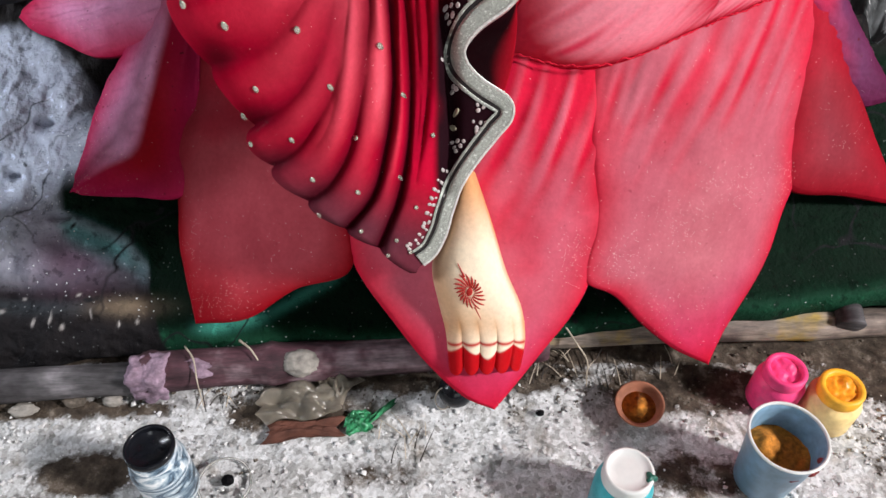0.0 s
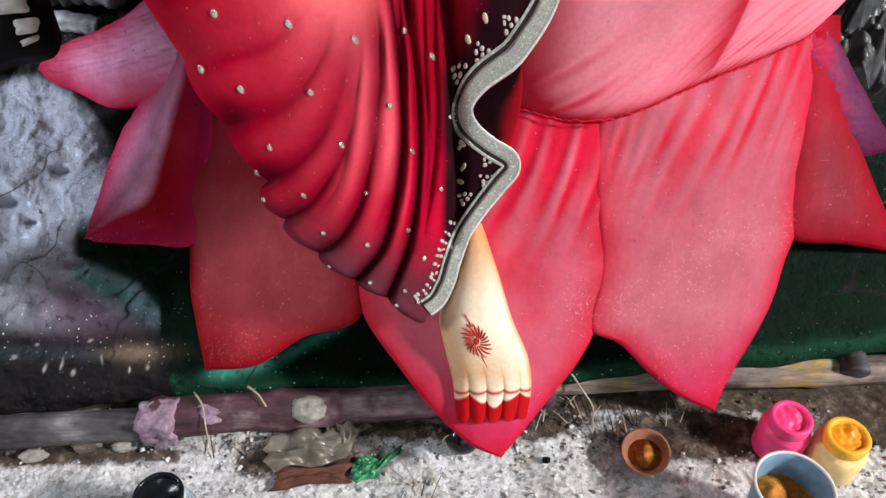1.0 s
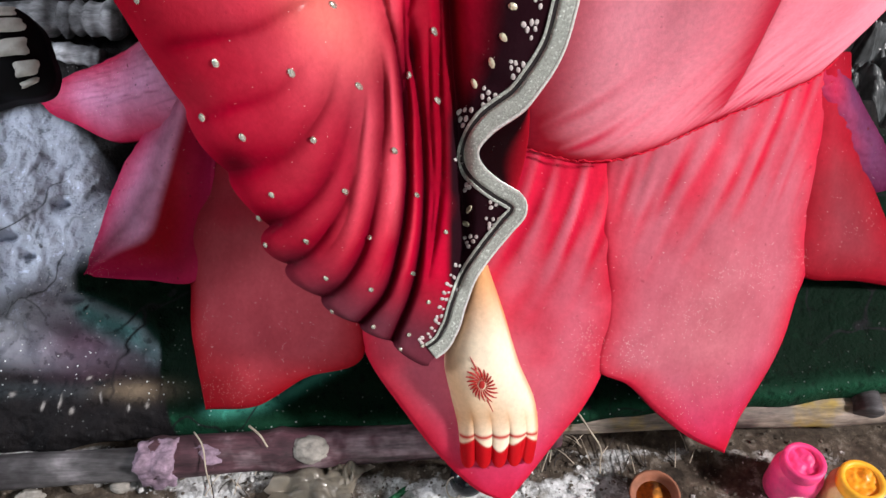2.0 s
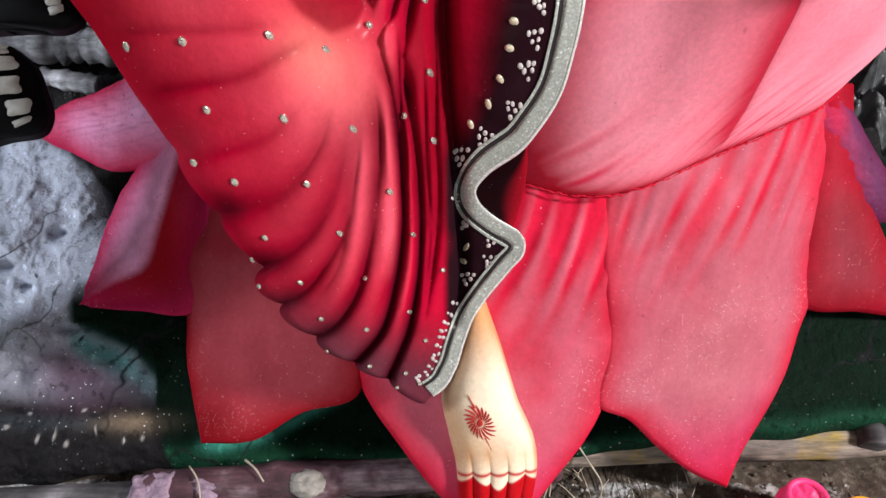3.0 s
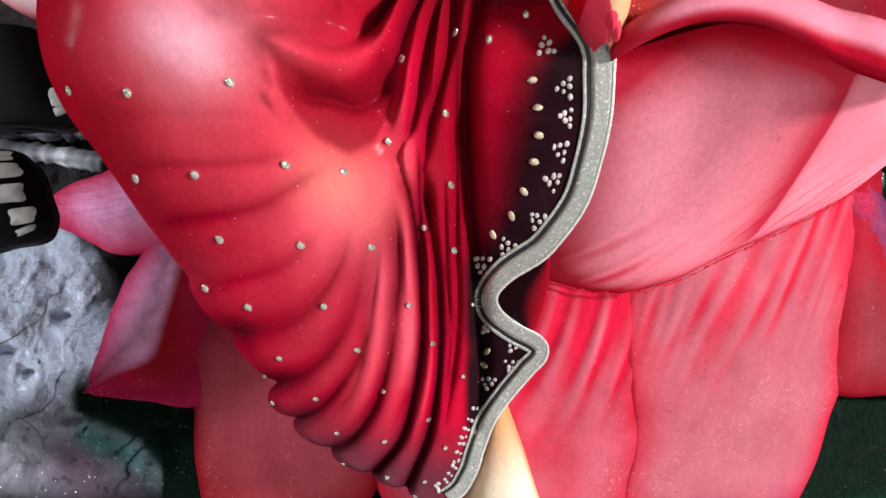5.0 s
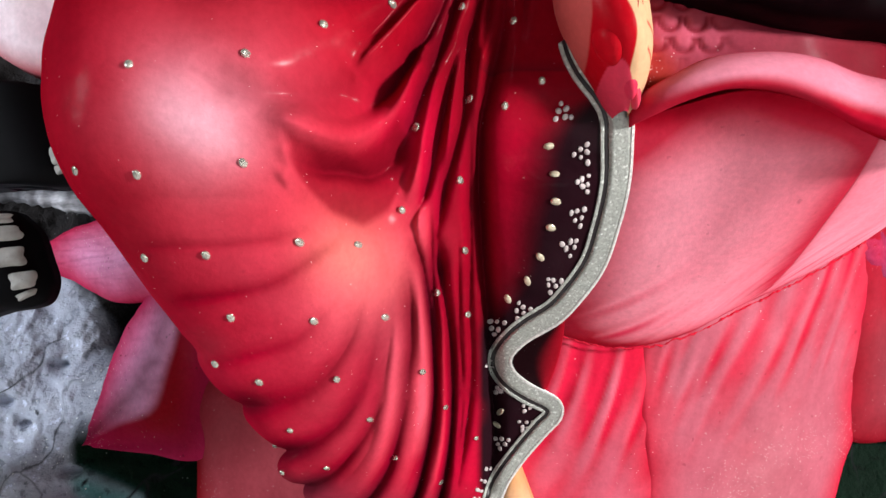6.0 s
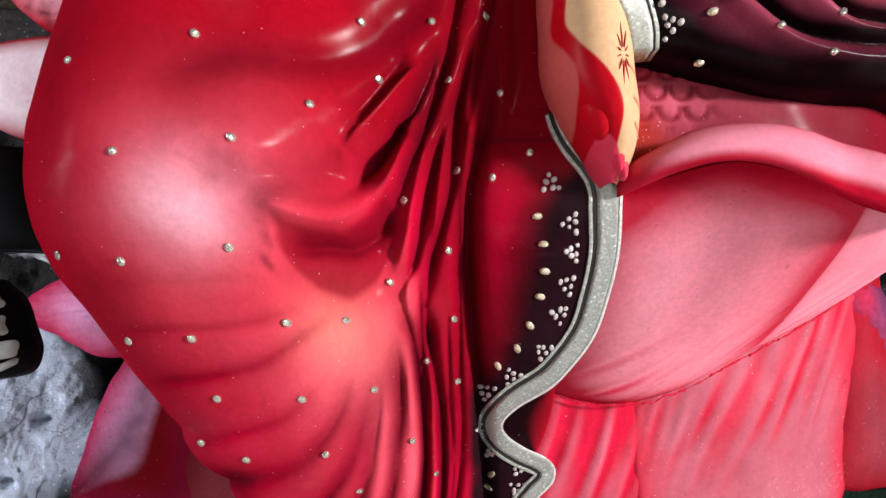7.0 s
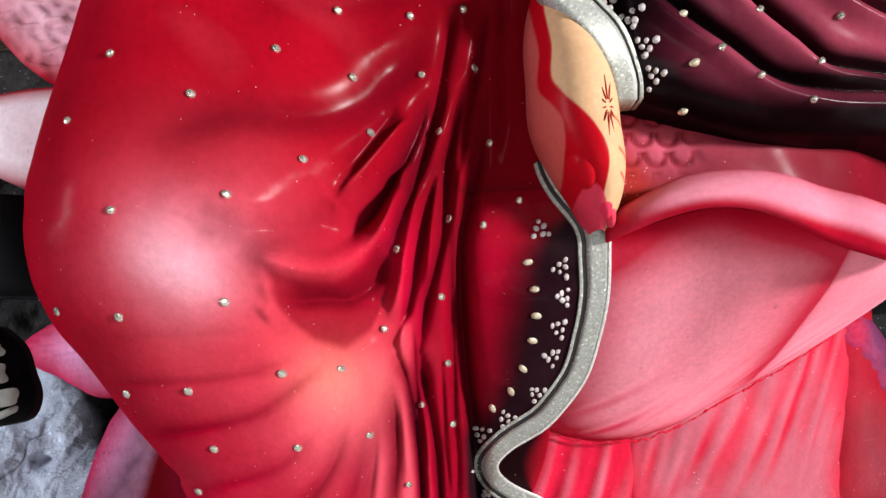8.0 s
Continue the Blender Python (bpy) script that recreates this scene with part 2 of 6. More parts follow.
# ---- the large structure ----
def concrete():
    """Broken pale concrete: white chips in grey mortar, with dust and dirt lying in patches."""
    m, nt, bsdf = shader("rough_concrete")
    big, mid, fine = noise_tex(nt, 9, 6, 0.68), noise_tex(nt, 60, 5, 0.7), noise_tex(nt, 260, 3, 0.7)
    tc = nt.nodes["Texture Coordinate"]
    warp = nt.nodes.new("ShaderNodeVectorMath")
    warp.operation = "MULTIPLY_ADD"
    nt.links.new(mid.outputs["Color"], warp.inputs[0])
    warp.inputs[1].default_value = (0.012, 0.012, 0.012)
    nt.links.new(tc.outputs["Object"], warp.inputs[2])
    v = nt.nodes.new("ShaderNodeTexVoronoi")
    v.inputs["Scale"].default_value = 210
    nt.links.new(warp.outputs[0], v.inputs["Vector"])
    chip = ramp(nt, v.outputs["Color"], [(0.10, (0.36, 0.36, 0.35)), (0.45, (0.60, 0.61, 0.61)), (0.85, (0.80, 0.81, 0.82))])
    base = ramp(nt, mid.outputs[0], [(0.30, (0.50, 0.49, 0.47)), (0.43, (0.95, 0.95, 0.95))])
    col = mixc(nt, 1.0, chip.outputs[0], base.outputs[0], "MULTIPLY")
    dirt = ramp(nt, big.outputs[0], [(0.27, (0.20, 0.17, 0.14)), (0.36, (0.55, 0.50, 0.44)), (0.46, (1.0, 1.0, 1.0))])
    col = mixc(nt, 1.0, col, dirt.outputs[0], "MULTIPLY")
    grain = ramp(nt, fine.outputs[0], [(0.32, (0.62, 0.62, 0.61)), (0.47, (0.94, 0.94, 0.94)), (0.62, (1.08, 1.08, 1.08))])
    col = mixc(nt, 0.85, col, grain.outputs[0], "MULTIPLY")
    # soil colour, painted pot shadows included, broken up by the grain of the concrete
    at = nt.nodes.new("ShaderNodeAttribute")
    at.attribute_name = "paint"
    lay = nt.nodes.new("ShaderNodeMath")
    lay.operation = "MULTIPLY_ADD"
    nt.links.new(noise_tex(nt, 45, 6, 0.75).outputs[0], lay.inputs[0])
    lay.inputs[1].default_value = 1.1
    nt.links.new(at.outputs["Fac"], lay.inputs[2])
    soil_f = ramp(nt, lay.outputs[0], [(0.78, (0, 0, 0)), (1.0, (1, 1, 1))])
    soil_c = ramp(nt, mid.outputs[0], [(0.35, (0.030, 0.023, 0.018)), (0.55, (0.085, 0.066, 0.05)), (0.68, (0.20, 0.17, 0.14))])
    col = mixc(nt, soil_f.outputs[0], col, soil_c.outputs[0])
    nt.links.new(col, bsdf.inputs["Base Color"])
    bsdf.inputs["Roughness"].default_value = 0.9
    bsdf.inputs["Specular IOR Level"].default_value = 0.15
    b = bump(nt, bsdf, mid.outputs[0], 0.6, 0.006)
    b = bump(nt, bsdf, v.outputs["Color"], 0.5, 0.002, b)
    bump(nt, bsdf, fine.outputs[0], 0.4, 0.001, b)
    return m


M_FLOOR = concrete()
M_WALL = plain("shed_plaster", (0.15, 0.14, 0.13), 0.9, 0, 0.25, 6, 0.4)
M_ROOF = plain("shed_roof_sheet", (0.10, 0.095, 0.09), 0.8, 0, 0.25, 8, 0.3)


SOIL_SHADE = ((-0.135, 0.362, 0.085, 0.026, 0.62), (0.235, 0.392, 0.10, 0.036, 0.6), (-0.38, 0.366, 0.15, 0.014, 0.62), (0.42, 0.40, 0.11, 0.036, 0.6),
        # the last two stand for the shadows left of the jar and cup
        (-0.02, 0.396, 0.12, 0.016, 0.6), (0.44, 0.31, 0.08, 0.05, 0.42), (-0.06, 0.30, 0.05, 0.02, 0.36), (0.08, 0.40, 0.08, 0.022, 0.55), (-0.34, 0.26, 0.07, 0.03, 0.45), (-0.312, 0.300, 0.048, 0.025, 0.74), (0.22, 0.30, 0.06, 0.028, 0.50))


def soil_shade_at(x, y):
    """Soil colour on the concrete, with painted pot shadows and a dark rear strip."""
    soil = np.zeros_like(x)
    for cx, cy, sx, sy, k in SOIL_SHADE:
        soil = np.maximum(soil, k * np.exp(-(((x - cx) / sx) ** 2 + ((y - cy) / sy) ** 2) ** 1.5))
    return np.maximum(soil, 0.7 * sstep(y, 0.402, 0.425))


def floor():
    bd = Build()
    fx, fy = np.linspace(-0.75, 0.75, 400), np.linspace(0.10, 0.62, 150)
    x = np.r_[np.linspace(-2.1, -0.8, 14), fx, np.linspace(0.8, 2.1, 14)]
    y = np.r_[np.linspace(-1.6, 0.05, 16), fy, np.linspace(0.68, 3.1, 22)]
    gx, gy = np.meshgrid(x, y)
    z = 0.0022 * rumple(gx, gy, 60, 3) + 0.0014 * rumple(gx, gy, 170, 5)
    soil = soil_shade_at(gx, gy) + 0.05 * rumple(gx, gy, 90, 9)
    bd.sheet(np.stack([gx, gy, z - 0.002 + 0.002 * soil], -1), M_FLOOR, np.repeat(np.clip(soil, 0, 1)[..., None], 3, -1))
    return tagged(bd.object("floor"), "rough pale grey concrete floor, dusty and chipped", "floor", kind="structure")


floor()


def box(name, lo, hi, mat, **tags):
    bm = bmesh.new()
    bmesh.ops.create_cube(bm, size=1)
    for v in bm.verts:
        v.co = [lo[i] + (v.co[i] + 0.5) * (hi[i] - lo[i]) for i in range(3)]
    me = bpy.data.meshes.new(name)
    bm.to_mesh(me)
    bm.free()
    me.materials.append(mat)
    return tagged(new(name, me), **tags)


# unseen shed walls, added to close the place in, with openings for the lamps
for nm, lo, hi in (
        ("wall_back", (-1.2, 2.9, 0), (2.0, 3.0, 2.5)), ("wall_front_left", (-1.2, -1.5, 0), (-0.6, -1.4, 2.5)), ("wall_front_right", (1.3, -1.5, 0), (2.0, -1.4, 2.5)), ("wall_front_lintel", (-0.6, -1.5, 1.9), (1.3, -1.4, 2.5)),
        ("wall_right", (1.8, -1.4, 0), (1.9, -0.75, 2.5)), ("wall_right_end", (1.8, 0.45, 0), (1.9, 2.9, 2.5)), ("wall_right_lintel", (1.8, -0.75, 2.15), (1.9, 0.45, 2.5)),
        # left opening cut so that its jamb keeps lamp light off the floor
        ("wall_left", (-1.3, -1.4, 0), (-1.2, 0.27, 2.5)), ("wall_left_end", (-1.3, 0.95, 0), (-1.2, 2.9, 2.5)),
        ("wall_left_sill", (-1.3, 0.27, 0), (-1.2, 0.95, 0.45)), ("wall_left_lintel", (-1.3, 0.27, 1.30), (-1.2, 0.95, 2.5))):
    box(nm, lo, hi, M_WALL, label="plain grey plaster wall, unseen, added to close the place in", category="wall", kind="structure")
for nm, lo, hi in (("ceiling", (-1.3, -0.80, 2.5), (2.0, 3.0, 2.56)), ("ceiling_front", (-1.3, -1.5, 2.5), (2.0, -1.42, 2.56)),
                   ("ceiling_left", (-1.3, -1.42, 2.5), (-1.05, -0.80, 2.56)), ("ceiling_right", (-0.25, -1.42, 2.5), (2.0, -0.80, 2.56))):
    box(nm, lo, hi, M_ROOF, label="plain grey sheet roof, unseen, added to close the place in", category="ceiling", kind="structure")


# ---- the clay base under the lotus ----
def base_h(a, b):
    return -2.6 - 0.27 * (b + 8) + 0.5 * rumple(a, b, 0.25, 11)


def clay():
    """Grey clay, sprayed green and violet in places, cracked as it dried."""
    m, nt, bsdf = shader("cracked_clay")
    at = nt.nodes.new("ShaderNodeAttribute")
    at.attribute_name = "paint"
    n1, n2, n3 = noise_tex(nt, 38, 5, 0.6), noise_tex(nt, 140, 4, 0.7), noise_tex(nt, 95, 3, 0.6)
    mott = ramp(nt, n1.outputs[0], [(0.27, (0.45, 0.45, 0.48)), (0.36, (0.86, 0.86, 0.88)), (0.60, (1.05, 1.05, 1.05)), (0.70, (1.30, 1.30, 1.30))])
    col = mixc(nt, 1.0, at.outputs["Color"], mott.outputs[0], "MULTIPLY")
    dab = ramp(nt, n3.outputs[0], [(0.34, (0.55, 0.55, 0.56)), (0.42, (1.0, 1.0, 1.0)), (0.62, (1.0, 1.0, 1.0)), (0.68, (1.5, 1.5, 1.5))])
    col = mixc(nt, 1.0, col, dab.outputs[0], "MULTIPLY")
    v = nt.nodes.new("ShaderNodeTexVoronoi")
    v.feature = "DISTANCE_TO_EDGE"
    v.inputs["Scale"].default_value = 9
    warp = nt.nodes.new("ShaderNodeVectorMath")
    warp.operation = "ADD"
    nt.links.new(nt.nodes["Texture Coordinate"].outputs["Object"], warp.inputs[0])
    sc = nt.nodes.new("ShaderNodeVectorMath")
    sc.operation = "SCALE"
    sc.inputs[3].default_value = 0.09
    nt.links.new(noise_tex(nt, 11, 2).outputs["Color"], sc.inputs[0])
    nt.links.new(sc.outputs[0], warp.inputs[1])
    nt.links.new(warp.outputs[0], v.inputs["Vector"])
    crack = ramp(nt, v.outputs["Distance"], [(0.0, (1, 1, 1)), (0.017, (0, 0, 0))])
    keep = ramp(nt, noise_tex(nt, 5, 2).outputs[0], [(0.47, (0, 0, 0)), (0.54, (1, 1, 1))])
    fac = mixc(nt, 1.0, crack.outputs[0], keep.outputs[0], "MULTIPLY")
    col = mixc(nt, fac, col, (0.012, 0.012, 0.014))
    # small holes
    hv = nt.nodes.new("ShaderNodeTexVoronoi")
    hv.inputs["Scale"].default_value = 30
    nt.links.new(warp.outputs[0], hv.inputs["Vector"])
    hole = ramp(nt, hv.outputs["Distance"], [(0.10, (1, 1, 1)), (0.16, (0, 0, 0))])
    few = ramp(nt, hv.outputs["Color"], [(0.60, (0, 0, 0)), (0.63, (1, 1, 1))])
    hf = mixc(nt, 1.0, hole.outputs[0], few.outputs[0], "MULTIPLY")
    col = mixc(nt, hf, col, (0.015, 0.015, 0.017))
    # flecks of loose glitter
    g = nt.nodes.new("ShaderNodeTexVoronoi")
    g.inputs["Scale"].default_value = 210
    nt.links.new(nt.nodes["Texture Coordinate"].outputs["Object"], g.inputs["Vector"])
    dot = ramp(nt, g.outputs["Distance"], [(0.14, (1, 1, 1)), (0.20, (0, 0, 0))])
    pick = ramp(nt, g.outputs["Color"], [(0.62, (0, 0, 0)), (0.64, (1, 1, 1))])
    # it lies thick on the grey clay and hardly at all on the green
    where = ramp(nt, noise_tex(nt, 8, 2).outputs[0], [(0.42, (0.0, 0.0, 0.0)), (0.56, (1, 1, 1))])
    pale = ramp(nt, at.outputs["Color"], [(0.012, (0.12, 0.12, 0.12)), (0.06, (1, 1, 1))])
    fleck = mixc(nt, 1.0, mixc(nt, 1.0, dot.outputs[0], pick.outputs[0], "MULTIPLY"), mixc(nt, 1.0, where.outputs[0], pale.outputs[0], "MULTIPLY"), "MULTIPLY")
    col = mixc(nt, fleck, col, (0.8, 0.85, 0.85))
    nt.links.new(col, bsdf.inputs["Base Color"])
    bsdf.inputs["Roughness"].default_value = 0.75
    bsdf.inputs["Specular IOR Level"].default_value = 0.08
    b = bump(nt, bsdf, n1.outputs[0], 0.5, 0.006)
    b = bump(nt, bsdf, n3.outputs[0], 0.45, 0.003, b)
    b = bump(nt, bsdf, hf, -0.8, 0.004, b)
    b = bump(nt, bsdf, n2.outputs[0], 0.9, 0.0025, b)
    bump(nt, bsdf, fac, -0.8, 0.003, b)
    return m


M_CLAY = clay()


def clay_base():
    bd = Build()
    a, v = np.meshgrid(np.r_[np.linspace(-62, -20, 300), np.linspace(-19.6, 62, 170)], np.linspace(0, 1, 240) ** 1.25)
    front = -9.7 + 0.092 * np.clip(a, -4, 60) + 0.18 * np.sin(a * 0.35) + 0.12 * np.sin(a * 0.9 + 1) - 1.5 * sstep(-a, 24, 44)
    b = front + v * (62 - front)
    h = base_h(a, b) + 1.2 - 1.6 * np.exp(-v * 60)
    h += sstep(-a, 26, 34) * (1.6 * np.exp(-((b - 8) / 12) ** 2) + 0.35 * rumple(a, b, 0.9, 21) + 0.10 * rumple(a, b, 3.0, 22))
    # slapped-on dabs with torn edges, and a few pits
    for k, (f, dd) in enumerate(((0.45, 0.30), (0.9, 0.28), (1.9, 0.17))):
        q = 2.0 * rumple(a, b, f, 60 + k) + 0.25 * rumple(a, b, 4 * f, 70 + k)
        h += 0.6 * sstep(-a, 24, 30) * dd * (np.floor(q) + sstep(q - np.floor(q), 0.75, 1.0))
    for pa, pb, pr in ((-46, 9.5, 0.9), (-43.2, 7.4, 0.5), (-49, 12.5, 1.1), (-37.5, 3.2, 0.6), (-52, 4.5, 0.8), (-41, 13.0, 0.6)):
        h -= 1.4 * np.exp(-(((a - pa) / (1.6 * pr)) ** 2 + ((b - pb) / (0.7 * pr)) ** 2) ** 2)
    h += 0.8 * sstep(b, 23, 27) * rumple(a, b, 0.8, 23)
    # a hollow cut to make the dark gap under the outer petals
    h -= 6.0 * np.exp(-((((a + 33.5 - 0.2 * (b - 16)) / 3.6) ** 2 + ((b - 16.8) / 3.4) ** 2) ** 1.5))
    # a soft roll of clay along the green foot
    h += 0.9 * np.exp(-((b - front - 1.6) / 1.3) ** 2) * sstep(a, -26, -18)
    # green under the petals, near black for their shade; its edge is sprayed teal
    rim = b - np.interp(a, [-38, -37, -34, -31, -28.8, -28.0, -24], [4.2, 3.7, 2.1, 0.7, -1.8, -5.2, -20]) + 0.35 * rumple(a, b, 0.8, 44)
    green = sstep(rim, -0.9, 0.7) * sstep(a, -39, -37) * (1 - 0.8 * sstep(b, 5.5, 8.5) * (1 - sstep(a, 0, 20)))
    spray = np.exp(-(((rim + 1.3) / 1.2) ** 2)) * sstep(a, -38.5, -36) * (1 - sstep(a, -28.5, -27)) * sstep(b, -4, 0.5)
    # the low front goes near black for the shaded gap above the poles
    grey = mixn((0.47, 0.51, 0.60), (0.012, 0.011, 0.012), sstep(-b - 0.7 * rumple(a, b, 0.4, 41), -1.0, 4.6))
    grey = mixn(grey, (0.035, 0.045, 0.05), 0.7 * np.exp(-((b + 5.6 - 0.1 * rumple(a, b, 0.3, 42)) / 0.7) ** 2) * sstep(-a, 30, 36))
    grey = mixn(grey, (0.13, 0.045, 0.09), 0.8 * np.exp(-((a + 36) / 5) ** 2 - ((b + 0.5) / 3) ** 2))
    teal = mixn((0.0015, 0.010, 0.0045), (0.007, 0.046, 0.023), np.clip(np.exp(-((b - front - 1.2) / 1.2) ** 2) + 0, 0, 1))
    col = grey * (1 - green[..., None]) + teal * green[..., None]
    col = mixn(col, (0.07, 0.30, 0.29), 0.8 * spray)
    # tan slip and pale splashes low on the front
    col = mixn(col, (0.17, 0.13, 0.09), np.clip(0.75 * np.exp(-((a + 30.2) / 3.2) ** 2 - ((b + 5.6) / 0.9) ** 2) * (1 + 0.5 * rumple(a, b, 1.6, 33)), 0, 1))
    for da, db, dw, dl in ((-39.2, -7.1, 0.25, 0.5), (-37.4, -6.6, 0.22, 0.8), (-36.2, -7.4, 0.3, 0.4), (-33.6, -6.2, 0.18, 0.6), (-42.4, -6.0, 0.5, 0.22), (-31.1, -7.2, 0.2, 0.4), (-29.4, -7.0, 0.25, 0.3), (-40.6, -4.9, 0.4, 0.2), (-35.0, -4.4, 0.35, 0.2)):
        col = mixn(col, (0.50, 0.48, 0.46), 0.6 * np.exp(-((((a - da) / (0.6 * dw)) ** 2 + ((b - db) / (0.8 * dl)) ** 2) ** 2)))
    stroke = along([(-24.5, -7.6), (-20.5, -7.2), (-17.0, -6.3), (-13.5, -4.4), (-10.0, -2.5)], 60)
    off = b - np.interp(a, stroke[:, 0], stroke[:, 1])
    col = mixn(col, (0.05, 0.27, 0.20), 0.75 * np.exp(-((off / 0.7) ** 2)) * sstep(a, -25, -22) * (1 - sstep(a, -11, -9)))
    # black upper clay; its left edge also paints the shadow gap by the petals
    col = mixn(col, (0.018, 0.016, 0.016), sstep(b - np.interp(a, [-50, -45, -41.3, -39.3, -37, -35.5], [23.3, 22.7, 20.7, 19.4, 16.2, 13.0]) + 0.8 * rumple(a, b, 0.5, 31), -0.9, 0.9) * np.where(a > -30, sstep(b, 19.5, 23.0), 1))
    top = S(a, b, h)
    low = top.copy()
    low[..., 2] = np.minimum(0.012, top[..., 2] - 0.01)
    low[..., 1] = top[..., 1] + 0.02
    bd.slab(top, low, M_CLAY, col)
    return tagged(bd.object("clay_mound"), "cracked grey clay mound with green and violet sprayed patches", "mound")


clay_base()

# ---- the lotus ----
lotus = tagged(new("lotus_pedestal"), "crimson and pink painted clay lotus pedestal on a clay base", "pedestal")
lotus.location = (0.0, 0.55, 0.06)

LOW_FRONT = spline([-45, -40, -24, -8, 0, 8, 24, 32, 46], [-5.2, -4.2, 0.9, 6.4, 7.2, 5.9, 0.2, -2.8, -5.6])
LOW_BACK = spline([-45, -32, -24, -8, 0, 8, 16, 24, 32, 46], [-6.5, -2.0, 3, 10.4, 12.7, 13.8, 13.1, 10.5, 6.8, -1])


def low_h(a, b):
    f = np.clip((b + 8) / 28, 0, 1.3) ** 1.15
    return LOW_FRONT(a) * (1 - f) + LOW_BACK(a) * f


PINK, CRIMSON, ROSE, LILAC, TIP = (0.51, 0.098, 0.145), (0.40, 0.004, 0.020), (0.54, 0.009, 0.040), (0.86, 0.40, 0.66), (0.56, 0.050, 0.155)


DUST = ((11.3, -0.8, 2.2, 2.4, 1.0), (15.0, -0.8, 3.2, 2.2, 0.75), (20.0, 2.5, 4.0, 2.4, 0.7), (26.0, 5.6, 4.0, 2.0, 0.85), (30.5, 5.8, 1.8, 2.4, 0.85), (20, -6, 4, 3, 0.45),
        (-20.0, -4.5, 4.0, 2.2, 0.75), (-22.6, 1.0, 1.6, 5.0, 0.45), (-14, 0, 4, 4, 0.25), (-35.5, 6.2, 2.2, 1.3, 1.0), (-33.0, 12.0, 2.2, 4.0, 0.4), (-35, 24, 5, 3, 0.4), (37.0, 11.0, 4.0, 4.0, 0.3), (8.9, 28.6, 1.4, 1.2, 1.0))


def with_dust(col, a, b):
    """The brushed colour with the thickness of loose glitter lying on it."""
    d = 0.02 + 0 * a
    for da, db, wa, wb, k in DUST:
        d = np.maximum(d, k * np.exp(-(((a - da) / wa) ** 2) - ((b - db) / wb) ** 2))
    return np.concatenate([col, np.clip(d + 0.10 * rumple(a, b, 1.3, 77), 0, 1)[..., None]], -1)


def petal(left, right, lift=0.0, bulge=1.0, thick=1.0, tint=PINK, tip=TIP, edge=CRIMSON, ribs=0.0, seed=1, n=120, rim=0.26, root=0.9, rough=0.0, extra=None, flank=None, dusk=0.0, label=""):
    """One petal: two edges from its root to its tip, the curved leaf between them and its thickness."""
    lc, rc = along(left, n), along(right, n)
    u = np.linspace(0, 1, n)[None, :]
    v = np.linspace(0, 1, n)[:, None]
    a = lc[:, :1] * (1 - u) + rc[:, :1] * u
    b = lc[:, 1:2] * (1 - u) + rc[:, 1:2] * u
    dome = 1 - np.abs(2 * u - 1) ** 2.6
    w = np.linalg.norm(rc[:, :2] - lc[:, :2], axis=1)[:, None]
    h = lc[:, 2:] * (1 - u) + rc[:, 2:] * u if len(left[0]) == 3 else low_h(a, b)
    h = h + lift + bulge * dome * np.clip(w / 10, 0.15, 1) * np.ones_like(v)
    h = h + 0.20 * rumple(a, b, 0.45, seed) + 0.05 * rumple(a, b, 1.7, seed + 50)
    if rough:
        rough = rough * (1 - sstep(u, 0.5, 0.6)) * np.ones_like(v) if flank else rough
        h = h + rough * (1.2 * rumple(a, 1.6 * b, 1.1, seed + 9) + 0.8 * rumple(0.8 * a, 1.7 * b, 2.6, seed + 19) + 0.5 * rumple(a, b, 5.0, seed + 29))
    # ribs that bend away below the seam
    wave = np.sin(2 * np.pi * (7.5 * (u + 1.3 * v**1.4) + 0.5 * np.sin(5 * u + 2))) + 0.5 * np.sin(2 * np.pi * (13 * (u + 1.2 * v**1.4) + 0.7 * np.sin(7 * u)))
    streak = wave * np.exp(-((v - 0.17) / 0.17) ** 2) * (0.5 + 0.5 * rumple(a, b, 0.32, seed + 33))
    if ribs:
        h = h + ribs * streak
    if extra:
        h = h + extra(a, b, u, v)
    near = np.minimum(np.minimum(u, 1 - u) * w / 10, (1 - v) * 1.2) + 0.03 * rumple(a, b, 0.8, seed + 3)
    f = np.clip(1 - near / rim, 0, 1)
    one = np.ones_like(a)
    blot = 0.30 * rumple(a, b, 0.35, seed + 5) + 0.15 * rumple(a, b, 1.1, seed + 6)
    col = mixn(mixn(tint, ROSE, np.clip(root - 2.2 * v + blot - 0.75 * streak * (ribs > 0), 0, 1) * one), tip, sstep(v, 0.6, 0.95) * one)
    col = mixn(col, ROSE, np.clip(0.5 * blot, 0, 0.4))
    # dull dusty middle
    col = mixn(col, (0.44, 0.15, 0.175), dusk * np.exp(-((u - 0.5) / 0.28) ** 2 - ((v - 0.55) / 0.22) ** 2) * one)
    if flank:
        col = mixn(col, flank, sstep(u + 0.1 * (v - 0.5), 0.47, 0.58) * one)
    col = mixn(col, edge, np.clip(f, 0, 1) ** 1.2 * one)
    bd = Build()
    top = S(a, b, h - 0.22 * np.clip(1 - np.minimum(u, 1 - u) * w / 0.4, 0, 1))
    bd.slab(top, S(a, b, h - thick), M_PETAL if np.isscalar(rough) and not rough else M_ROUGH, with_dust(col, a, b), under=(0.26, 0.006, 0.016))
    return bd.object("petal", lotus, label=label, placed=True)


